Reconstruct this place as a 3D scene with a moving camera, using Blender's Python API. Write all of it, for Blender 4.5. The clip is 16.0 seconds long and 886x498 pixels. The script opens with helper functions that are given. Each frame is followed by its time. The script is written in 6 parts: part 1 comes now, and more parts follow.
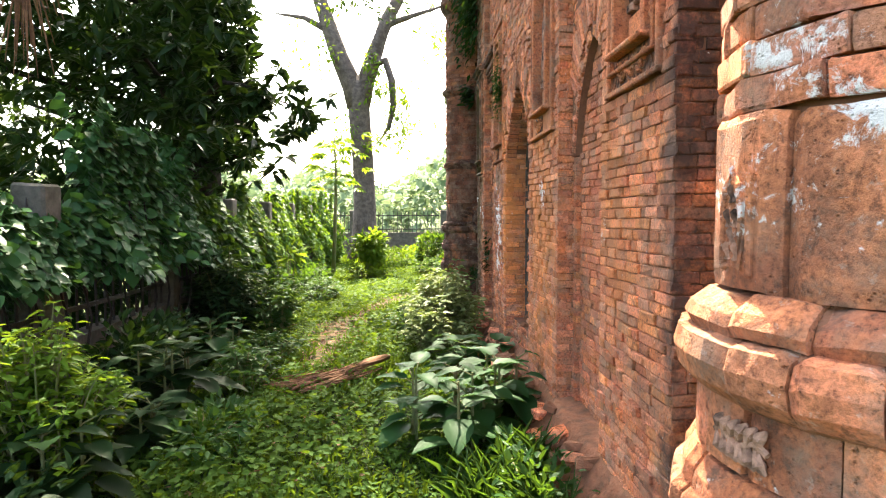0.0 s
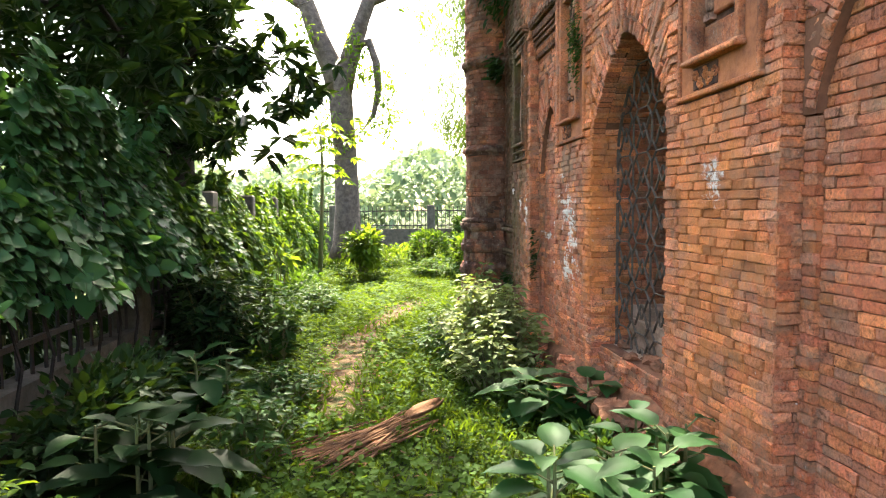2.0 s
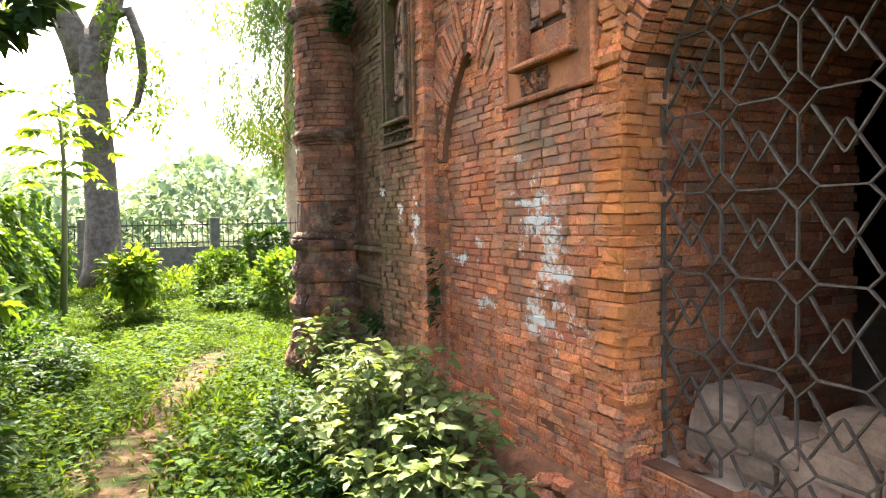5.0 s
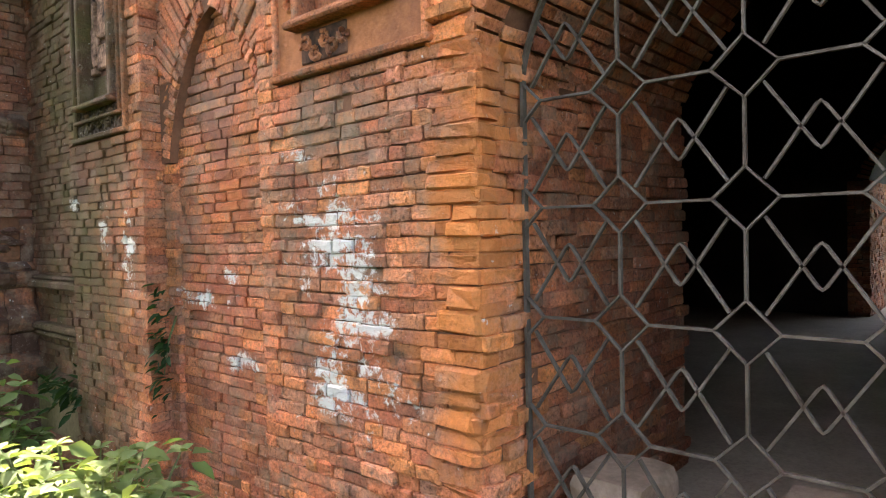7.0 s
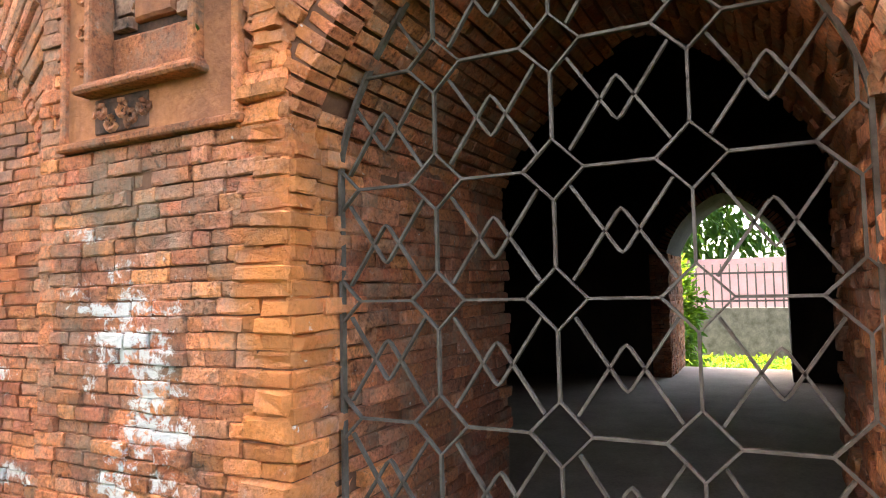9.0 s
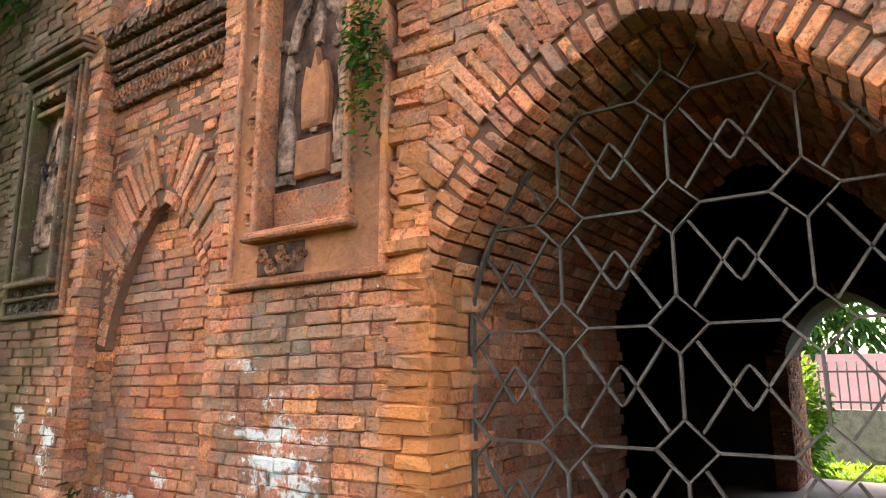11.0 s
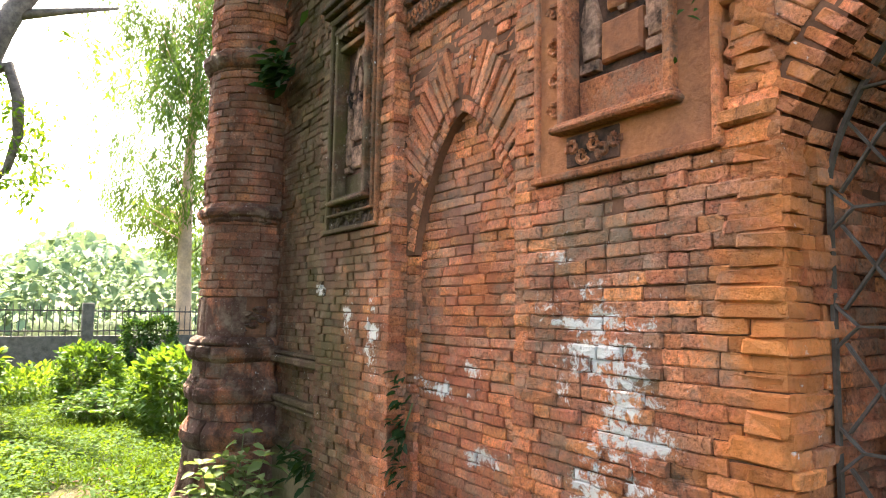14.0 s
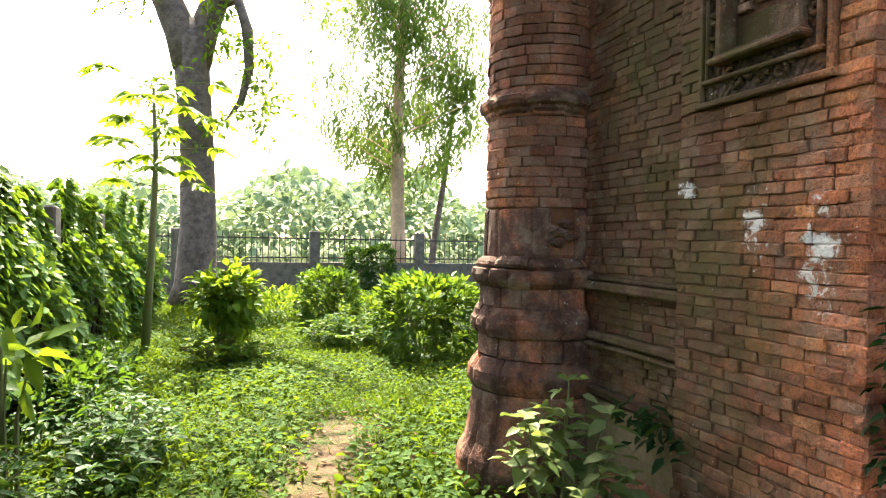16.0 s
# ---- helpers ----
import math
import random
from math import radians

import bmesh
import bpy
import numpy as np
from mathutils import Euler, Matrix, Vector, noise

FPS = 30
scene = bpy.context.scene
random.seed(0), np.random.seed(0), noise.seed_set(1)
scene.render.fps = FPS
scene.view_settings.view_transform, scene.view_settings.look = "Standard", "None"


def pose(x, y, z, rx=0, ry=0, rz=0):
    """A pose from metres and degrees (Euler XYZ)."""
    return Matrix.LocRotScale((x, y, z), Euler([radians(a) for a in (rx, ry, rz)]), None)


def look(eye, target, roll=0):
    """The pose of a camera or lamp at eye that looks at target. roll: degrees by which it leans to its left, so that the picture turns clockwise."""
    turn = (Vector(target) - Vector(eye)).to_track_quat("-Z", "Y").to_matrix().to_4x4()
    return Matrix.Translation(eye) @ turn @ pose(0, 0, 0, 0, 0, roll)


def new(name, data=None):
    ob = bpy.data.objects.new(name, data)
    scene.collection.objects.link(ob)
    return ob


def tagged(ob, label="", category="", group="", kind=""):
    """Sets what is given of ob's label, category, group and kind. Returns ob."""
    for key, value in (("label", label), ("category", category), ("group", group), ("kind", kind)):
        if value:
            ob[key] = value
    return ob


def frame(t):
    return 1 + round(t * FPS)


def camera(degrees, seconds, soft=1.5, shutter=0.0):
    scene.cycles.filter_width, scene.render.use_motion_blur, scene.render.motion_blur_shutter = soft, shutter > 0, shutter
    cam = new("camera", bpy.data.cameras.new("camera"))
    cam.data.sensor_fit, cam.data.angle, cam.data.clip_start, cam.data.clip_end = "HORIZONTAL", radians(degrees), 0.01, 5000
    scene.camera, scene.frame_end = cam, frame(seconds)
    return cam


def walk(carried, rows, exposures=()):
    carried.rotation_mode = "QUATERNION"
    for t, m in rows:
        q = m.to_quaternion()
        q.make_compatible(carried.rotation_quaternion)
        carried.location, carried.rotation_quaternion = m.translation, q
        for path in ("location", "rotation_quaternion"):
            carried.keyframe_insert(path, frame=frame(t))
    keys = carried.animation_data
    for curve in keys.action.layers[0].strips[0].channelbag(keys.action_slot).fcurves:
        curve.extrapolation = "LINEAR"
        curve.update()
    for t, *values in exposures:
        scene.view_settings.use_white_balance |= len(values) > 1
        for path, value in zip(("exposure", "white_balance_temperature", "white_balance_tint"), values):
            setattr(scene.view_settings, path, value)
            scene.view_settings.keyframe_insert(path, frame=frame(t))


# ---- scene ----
cam = camera(68.1, 16.0, 1.1)
METRES, EYE, TILT, LEAN, TURN = 8.0, 1.5, 0.0, 0.0, -2.6
ROWS = [
    (0.0, 0.0, 0.0, 0.0, -0.01, -3.11, 0.16),
    (0.5, -0.0255, 0.0451, 0.0036, -2.19, -3.29, 0.32),
    (1.0, -0.0555, 0.0991, 0.0023, -2.58, -3.29, 0.34),
    (1.5, -0.0753, 0.1447, 0.0003, -1.99, -3.45, 0.32),
    (2.0, -0.0946, 0.2061, 0.0, -3.07, -3.55, 0.4),
    (2.5, -0.1141, 0.2648, -0.0026, -3.37, -3.6, 0.41),
    (3.0, -0.1224, 0.3232, -0.0046, -4.28, -3.54, 0.44),
    (3.5, -0.1281, 0.3794, -0.0031, -7.92, -3.31, 0.58),
    (4.0, -0.1316, 0.4425, -0.0019, -13.38, -2.98, 0.71),
    (6.5, -0.108, 0.6502, -0.0039, -38.34, -2.06, 1.23),
    (7.0, -0.0919, 0.6742, -0.0003, -46.31, -1.45, 1.29),
    (7.5, -0.0781, 0.6819, -0.0001, -52.91, -0.62, 1.33),
    (8.0, -0.0754, 0.6803, 0.0021, -58.27, 0.29, 1.32),
    (10.5, -0.0933, 0.6723, 0.027, -56.98, 8.99, 0.26),
    (11.0, -0.1022, 0.6739, 0.0307, -52.19, 10.88, 0.09),
    (11.5, -0.1093, 0.676, 0.0331, -48.75, 11.99, -0.05),
    (12.0, -0.1118, 0.6778, 0.0322, -46.4, 11.86, -0.23),
    (12.5, -0.1085, 0.6793, 0.027, -43.92, 10.76, -0.35),
    (13.0, -0.1074, 0.6839, 0.0168, -40.96, 9.39, -0.49),
    (13.5, -0.111, 0.6909, 0.0133, -36.97, 7.45, -0.67),
    (14.0, -0.118, 0.7013, 0.011, -31.31, 5.3, -0.91),
    (14.5, -0.1227, 0.7293, 0.006, -24.96, 3.62, -1.07),
    (15.0, -0.134, 0.7703, 0.0034, -19.2, 1.82, -1.18),
    (15.5, -0.1562, 0.8161, 0.0013, -16.81, 0.47, -1.16),
    (16.0, -0.1579, 0.8718, -0.0044, -15.36, -0.83, -1.11),
]
walk(cam, [(t, pose(0, 0, EYE, TILT, LEAN, TURN) @ pose(METRES * x, METRES * y, METRES * z, 90 + pitch, roll, yaw)) for t, x, y, z, yaw, pitch, roll in ROWS],
     [(0.0, 3.7, 7000, 10), (1.0, 3.65, 7000, 10), (2.0, 3.75, 7000, 10), (3.5, 3.85, 7000, 10), (7.0, 4.15, 7000, 10), (8.0, 4.5, 7000, 10), (10.3, 4.5, 7000, 10), (11.0, 4.25, 7000, 10), (13.5, 4.0, 7000, 10), (14.5, 3.9, 7000, 10), (16.0, 3.62, 7000, 10)])

# ---- light ----
world = bpy.data.worlds.new("sky")
scene.world = world
world.use_nodes = True
wn = world.node_tree
wn.nodes.clear()
sky = wn.nodes.new("ShaderNodeTexSky")
sky.sky_type = "NISHITA"
sky.sun_disc = False
SUN_EL, SUN_AZ = 52.0, 2.0          # degrees up, and clockwise from +y
sky.sun_elevation, sky.sun_rotation = radians(SUN_EL), radians(SUN_AZ)
sky.air_density, sky.dust_density, sky.ozone_density = 1.0, 4.0, 0.6
bg = wn.nodes.new("ShaderNodeBackground")
bg.inputs["Strength"].default_value = 0.15
wo = wn.nodes.new("ShaderNodeOutputWorld")
wn.links.new(sky.outputs[0], bg.inputs[0])
wn.links.new(bg.outputs[0], wo.inputs[0])
sun = new("sun", bpy.data.lights.new("sun", "SUN"))
sun.data.energy, sun.data.angle, sun.data.color = 4.2, radians(0.6), (1.0, 0.93, 0.8)
sd = Vector((math.sin(radians(SUN_AZ)) * math.cos(radians(SUN_EL)), math.cos(radians(SUN_AZ)) * math.cos(radians(SUN_EL)), math.sin(radians(SUN_EL))))
sun.matrix_world = look(sd * 60, (0, 0, 0))

# ---- materials ----
FACE = 0.93               # the piers' face


class Mat:
    """A small builder of node materials."""

    def __init__(self, name):
        self.m = bpy.data.materials.new(name)
        self.m.use_nodes = True
        self.t = self.m.node_tree
        self.b = self.t.nodes["Principled BSDF"]
        self.out = self.t.nodes["Material Output"]

    def node(self, kind, **kw):
        n = self.t.nodes.new(kind)
        for k, v in kw.items():
            setattr(n, k, v)
        return n

    def put(self, sock, v):
        if isinstance(v, bpy.types.NodeSocket):
            self.t.links.new(v, sock)
        elif v is not None:
            if sock.type == "RGBA" and len(v) == 3:
                v = (*v, 1)
            sock.default_value = v

    def pos(self):
        return self.node("ShaderNodeNewGeometry").outputs["Position"]

    def noise(self, scale, detail=4, rough=0.6, vec=None, dist=0.0):
        n = self.node("ShaderNodeTexNoise")
        n.inputs["Scale"].default_value, n.inputs["Detail"].default_value = scale, detail
        n.inputs["Roughness"].default_value, n.inputs["Distortion"].default_value = rough, dist
        self.put(n.inputs["Vector"], vec or self.pos())
        return n.outputs["Fac"]

    def math(self, op, a, b=None, c=None, clamp=False):
        n = self.node("ShaderNodeMath", operation=op, use_clamp=clamp)
        for s, v in zip(n.inputs, (a, b, c)):
            self.put(s, v)
        return n.outputs[0]

    def ramp(self, fac, stops, mode="LINEAR"):
        n = self.node("ShaderNodeValToRGB")
        n.color_ramp.interpolation = mode
        e = n.color_ramp.elements
        while len(e) < len(stops):
            e.new(0.5)
        for el, (p, c) in zip(e, stops):
            el.position = p
            el.color = (c, c, c, 1) if isinstance(c, (int, float)) else (*c, 1)
        self.put(n.inputs[0], fac)
        return n.outputs[0]

    def mix(self, fac, a, b, blend="MIX"):
        n = self.node("ShaderNodeMix", data_type="RGBA", blend_type=blend)
        self.put(n.inputs[0], fac)
        self.put(n.inputs[6], a)
        self.put(n.inputs[7], b)
        return n.outputs[2]

    def rand(self):
        """One number for each object, and in a joined mesh for each island."""
        o = self.node("ShaderNodeObjectInfo").outputs["Random"]
        i = self.node("ShaderNodeNewGeometry").outputs["Random Per Island"]
        return self.math("FRACT", self.math("ADD", o, i))

    def bump(self, h, strength=0.5, dist=0.01):
        n = self.node("ShaderNodeBump")
        n.inputs["Strength"].default_value, n.inputs["Distance"].default_value = strength, dist
        self.put(n.inputs["Height"], h)
        self.put(self.b.inputs["Normal"], n.outputs[0])

    def patch(self, y, z, ry, rz, vec):
        """1 inside an ellipse on the facade, falling off outside it."""
        s = self.node("ShaderNodeVectorMath", operation="MULTIPLY_ADD")
        self.put(s.inputs[0], vec)
        s.inputs[1].default_value = (1 / 0.34, 1 / ry, 1 / rz)
        s.inputs[2].default_value = (-(FACE if y > 2 else 0.58) / 0.34, -y / ry, -z / rz)
        n = self.node("ShaderNodeVectorMath", operation="LENGTH")
        self.put(n.inputs[0], s.outputs[0])
        return self.math("SUBTRACT", 1.0, n.outputs["Value"])

    def finish(self, color, rough=0.85, spec=0.3):
        self.put(self.b.inputs["Base Color"], color)
        self.put(self.b.inputs["Roughness"], rough)
        self.b.inputs["Specular IOR Level"].default_value = spec
        return self.m


WHITEWASH = [(7.16, 1.48, 0.26, 0.20), (7.06, 1.22, 0.18, 0.30), (7.10, 0.97, 0.28, 0.13), (7.35, 1.78, 0.08, 0.04), (8.0, 1.30, 0.10, 0.08),
             (8.70, 1.46, 0.09, 0.22), (9.0, 1.54, 0.08, 0.12), (8.25, 1.22, 0.22, 0.05), (7.95, 0.95, 0.2, 0.05), (9.38, 1.70, 0.07, 0.04), (3.35, 1.40, 0.16, 0.12), (3.42, 0.85, 0.07, 0.26), (4.75, 1.62, 0.13, 0.12), (0.93, 1.74, 0.13, 0.10), (0.78, 1.64, 0.12, 0.06), (1.1, 1.52, 0.2, 0.07)]


def brick_material(name, tones, grime=0.5, moss=True, carved=False):
    k = Mat(name)
    p = k.pos()
    r = k.rand()
    n = len(tones)
    base = k.ramp(r, [(i / n, c) for i, c in enumerate(tones)], "CONSTANT")
    base = k.mix(0.35, base, tuple(sum(c[i] for c in tones) / n * 1.12 for i in range(3)))
    tone = k.noise(9.0, 3, 0.6, p)
    base = k.mix(k.ramp(tone, [(0.35, 0.0), (0.7, 0.45)]), base, (0.50, 0.165, 0.048))
    fine = k.noise(70.0, 6, 0.75, p)
    base = k.mix(0.85, base, k.ramp(fine, [(0.32, 0.15), (0.46, 1.08), (0.68, 1.95)]), "MULTIPLY")
    pit = k.node("ShaderNodeTexVoronoi")
    pit.inputs["Scale"].default_value = 85.0
    k.put(pit.inputs["Vector"], p)
    pits = k.math("MULTIPLY", k.ramp(pit.outputs["Distance"], [(0.10, 1.0), (0.26, 0.0)]), k.ramp(k.noise(14.0, 3, 0.6, p), [(0.48, 0.0), (0.6, 1.0)]))
    base = k.mix(k.math("MULTIPLY", pits, 0.45), base, (0.05, 0.022, 0.014))
    # soot and weather, in broad blotches and in streaks, with some painted shade mixed in
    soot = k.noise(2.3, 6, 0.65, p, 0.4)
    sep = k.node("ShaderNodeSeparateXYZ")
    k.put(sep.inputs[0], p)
    # far end: weathering, plus the column's shade put into the colour
    far_age_shade = k.math("MULTIPLY", k.math("SUBTRACT", sep.outputs[1], 8.4, clamp=True), 1.1, clamp=True)
    far_age_shade = k.math("MULTIPLY", far_age_shade, k.math("ADD", 0.75, k.math("MULTIPLY", k.math("SUBTRACT", 10.35, sep.outputs[1], clamp=True), 2.5, clamp=True), clamp=True))
    # the doorway's shade painted in, growing with depth
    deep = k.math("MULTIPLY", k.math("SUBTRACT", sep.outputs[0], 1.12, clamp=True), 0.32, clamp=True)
    dirt_and_shade = k.math("ADD", k.math("ADD", soot, deep), k.math("MULTIPLY", far_age_shade, 0.26))
    base = k.mix(k.math("MULTIPLY", k.ramp(dirt_and_shade, [(0.45, 0.0), (0.70, 1.0)]), k.math("ADD", grime, k.math("MULTIPLY", far_age_shade, 0.4), clamp=True)), base, (0.075, 0.036, 0.024))
    stain = k.noise(15.0, 6, 0.75, p, 0.6)
    base = k.mix(k.ramp(stain, [(0.55, 0.0), (0.66, 0.7)]), base, (0.050, 0.028, 0.019))
    grey = k.noise(6.0, 5, 0.7, p)
    base = k.mix(k.ramp(grey, [(0.48, 0.0), (0.66, 0.7)]), base, (0.215, 0.145, 0.098))
    speck = k.noise(38.0, 5, 0.7, p)
    base = k.mix(k.ramp(speck, [(0.60, 0.0), (0.72, 0.5)]), base, (0.42, 0.33, 0.26))
    if moss:
        s = k.node("ShaderNodeSeparateXYZ")
        k.put(s.inputs[0], p)
        far = k.math("MULTIPLY", k.math("SUBTRACT", s.outputs[1], 8.45, clamp=True), 1.6, clamp=True)
        end = k.math("MULTIPLY", k.math("SUBTRACT", 10.35, s.outputs[1], clamp=True), 2.5, clamp=True)
        mo = k.math("MULTIPLY", k.math("MULTIPLY", k.ramp(k.noise(3.4, 6, 0.7, p), [(0.34, 0.0), (0.60, 0.75)]), far), end)
        base = k.mix(mo, base, (0.068, 0.056, 0.016))
    # eroded fresh orange brick at the arch's corners, grey lichen on the upper courses
    wob = k.math("MULTIPLY", k.math("SUBTRACT", k.noise(5.0, 5, 0.7, p), 0.5), 2.6)
    for w, col, amount in (((6.56, 1.5, 0.24, 1.4), (0.56, 0.175, 0.040), 0.7), ((8.0, 1.65, 0.18, 0.16), (0.52, 0.150, 0.036), 0.7), ((7.2, 1.86, 0.38, 0.22), (0.17, 0.125, 0.085), 0.75), ((8.1, 2.1, 0.35, 0.4), (0.20, 0.12, 0.09), 0.65), ((8.1, 1.25, 0.45, 0.9), (0.30, 0.075, 0.042), 0.6), ((3.7, 1.3, 0.5, 1.0), (0.38, 0.095, 0.045), 0.5), ((4.75, 1.3, 0.7, 1.3), (0.54, 0.18, 0.045), 0.55), ((3.1, 1.5, 0.5, 0.7), (0.50, 0.165, 0.05), 0.5), ((2.22, 1.5, 0.26, 2.6), (0.075, 0.045, 0.034), 0.95)):
        base = k.mix(k.math("MULTIPLY", k.ramp(k.math("ADD", k.patch(*w, p), wob), [(0.15, 0.0), (0.8, 1.0)]), amount), base, col)
    # each brick fired a little darker or lighter than the next
    r2 = k.math("FRACT", k.math("MULTIPLY", r, 7.31))
    base = k.mix(1.0, base, k.ramp(r2, [(0.0, 0.74), (0.2, 0.92), (0.7, 1.12), (1.0, 1.38)]), "MULTIPLY")
    if carved:
        cut = k.node("ShaderNodeTexVoronoi", feature="SMOOTH_F1")
        cut.inputs["Scale"].default_value = 42.0
        k.put(cut.inputs["Vector"], p)
        base = k.mix(k.ramp(cut.outputs["Distance"], [(0.15, 0.0), (0.55, 0.75)]), base, (0.045, 0.030, 0.022))
    # remains of whitewash
    rag = k.noise(22.0, 8, 0.8, p, 0.5)
    white = None
    for w in WHITEWASH:
        one = k.math("ADD", k.math("MULTIPLY", k.patch(*w, p), 1.25), k.math("MULTIPLY", k.math("SUBTRACT", rag, 0.57), 6.5))
        white = one if white is None else k.math("MAXIMUM", white, one)
    streak = k.node("ShaderNodeVectorMath", operation="MULTIPLY")
    k.put(streak.inputs[0], p)
    streak.inputs[1].default_value = (1.0, 1.0, 2.2)
    white = k.math("ADD", white, k.math("ADD", k.math("MULTIPLY", k.math("SUBTRACT", r, 0.5), 0.35), k.math("MULTIPLY", k.math("SUBTRACT", k.noise(5.5, 3, 0.6, streak.outputs[0]), 0.52), 4.2)))
    fleck = k.math("MULTIPLY", k.math("SUBTRACT", k.noise(30.0, 4, 0.6, p), 0.69), 6.0)
    white = k.math("MAXIMUM", white, fleck)
    base = k.mix(k.ramp(white, [(-0.0, 0.0), (0.5, 0.95)]), base, (0.66, 0.61, 0.55))
    relief = k.math("MULTIPLY", cut.outputs["Distance"], -5.0) if carved else 0.0
    k.bump(k.math("SUBTRACT", k.math("ADD", k.math("ADD", fine, relief), k.math("MULTIPLY", tone, 1.5)), k.math("MULTIPLY", pits, 0.7)), 0.9, 0.012)
    return k.finish(base, k.ramp(fine, [(0.3, 0.8), (0.7, 0.97)]), 0.12)


RED = [(0.36, 0.092, 0.044), (0.45, 0.135, 0.052), (0.29, 0.080, 0.046), (0.48, 0.175, 0.060), (0.34, 0.125, 0.072), (0.23, 0.085, 0.055), (0.40, 0.112, 0.054), (0.20, 0.110, 0.074), (0.45, 0.150, 0.060), (0.31, 0.105, 0.062), (0.27, 0.130, 0.085), (0.37, 0.150, 0.085)]
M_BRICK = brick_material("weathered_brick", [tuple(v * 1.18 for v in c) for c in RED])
M_TERRA = brick_material("terracotta", [(0.42, 0.140, 0.065), (0.46, 0.165, 0.075), (0.33, 0.105, 0.055)], 0.9)

M_CARVED = brick_material("carved_terracotta", [(0.30, 0.10, 0.050), (0.34, 0.12, 0.058), (0.24, 0.085, 0.045)], 1.0, carved=True)


def plain(name, a, b, scale=8.0, fine=60.0, rough=0.9, bump=0.5, metal=0.0, dist=0.006, spec=0.12):
    k = Mat(name)
    f = k.noise(fine, 5, 0.7)
    c = k.mix(k.ramp(k.noise(scale, 5, 0.6), [(0.35, 0.0), (0.68, 1.0)]), a, b)
    c = k.mix(0.5, c, k.ramp(f, [(0.3, 0.55), (0.55, 1.0), (0.75, 1.3)]), "MULTIPLY")
    k.bump(f, bump, dist)
    k.b.inputs["Metallic"].default_value = metal
    return k.finish(c, rough, spec)


M_MORTAR = plain("old_lime_mortar", (0.12, 0.052, 0.030), (0.20, 0.092, 0.052), 5, 45)
M_PLASTER = plain("ochre_plaster", (0.47, 0.170, 0.070), (0.21, 0.085, 0.048), 5, 32, 0.9, 0.9, 0.0, 0.012)
M_RELIEF = plain("sooty_worn_relief", (0.028, 0.019, 0.015), (0.48, 0.26, 0.17), 15, 60, 0.95, 0.9, 0.0, 0.012)
# dark brown ground behind the reliefs and scrolls
M_NICHE = plain("dark_niche", (0.035, 0.022, 0.017), (0.16, 0.075, 0.046), 12, 50, 0.95, 0.8, 0.0, 0.01)
M_RENDER = plain("damp_cement_render", (0.20, 0.15, 0.085), (0.13, 0.105, 0.05), 4, 35, 0.9, 0.6)
M_IRON = plain("painted_iron", (0.13, 0.098, 0.076), (0.065, 0.043, 0.030), 14, 90, 0.6, 0.2, 0.1)
M_RAIL = plain("black_iron_rail", (0.03, 0.03, 0.03), (0.06, 0.045, 0.035), 14, 90, 0.6, 0.2, 0.2)
M_CONCRETE = plain("mossy_concrete", (0.11, 0.095, 0.075), (0.05, 0.047, 0.032), 6, 40)
M_FLOOR = plain("dusty_cement_floor", (0.44, 0.31, 0.22), (0.34, 0.24, 0.17), 3, 50, 0.9, 0.2)
M_STONE = plain("pale_blocks", (0.42, 0.27, 0.19), (0.26, 0.165, 0.11), 6, 40)
M_RUBBLE = plain("brick_rubble", (0.25, 0.105, 0.055), (0.12, 0.062, 0.036), 11, 24, 0.95, 1.0, 0.0, 0.02)
# near-black plaster: the unlit hall's gloom is put into the colour
M_GLOOM = plain("gloom_black_plaster", (0.020, 0.014, 0.011), (0.035, 0.024, 0.018), 4, 30)
M_PINK = plain("pink_wall_paint", (0.40, 0.20, 0.18), (0.33, 0.17, 0.15), 3, 50)
M_BARK = plain("grey_brown_bark", (0.060, 0.045, 0.035), (0.13, 0.10, 0.08), 7, 26, 0.95, 1.0, 0.0, 0.03)
# near-black bark for trunk and vines, their shade put into the colour
M_DARKBARK = plain("shade_darkened_bark", (0.016, 0.012, 0.010), (0.032, 0.025, 0.020), 5, 26, 0.95, 0.9, 0.0, 0.02)
M_PALEBARK = plain("pale_peeling_bark", (0.36, 0.24, 0.145), (0.22, 0.15, 0.10), 4, 20, 0.9, 0.6)
M_STEM = plain("green_stem", (0.10, 0.13, 0.04), (0.12, 0.10, 0.05), 9, 60, 0.7, 0.3)
M_DRY = plain("dry_palm_sheath", (0.15, 0.075, 0.035), (0.075, 0.038, 0.02), 12, 60, 0.85, 0.5)


def leaf_material(name, a, b, glow, gloss=0.45, trans=0.4):
    k = Mat(name)
    r = k.rand()
    c = k.mix(r, a, b)
    c = k.mix(0.4, c, k.ramp(k.noise(1.6, 3), [(0.3, 0.55), (0.7, 1.3)]), "MULTIPLY")
    m = k.finish(c, gloss, 0.06)
    t = k.node("ShaderNodeBsdfTranslucent")
    k.put(t.inputs[0], k.mix(r, glow, tuple(v * 0.7 for v in glow)))
    s = k.node("ShaderNodeMixShader")
    s.inputs[0].default_value = trans
    k.t.links.new(k.b.outputs[0], s.inputs[1])
    k.t.links.new(t.outputs[0], s.inputs[2])
    k.t.links.new(s.outputs[0], k.out.inputs[0])
    return m


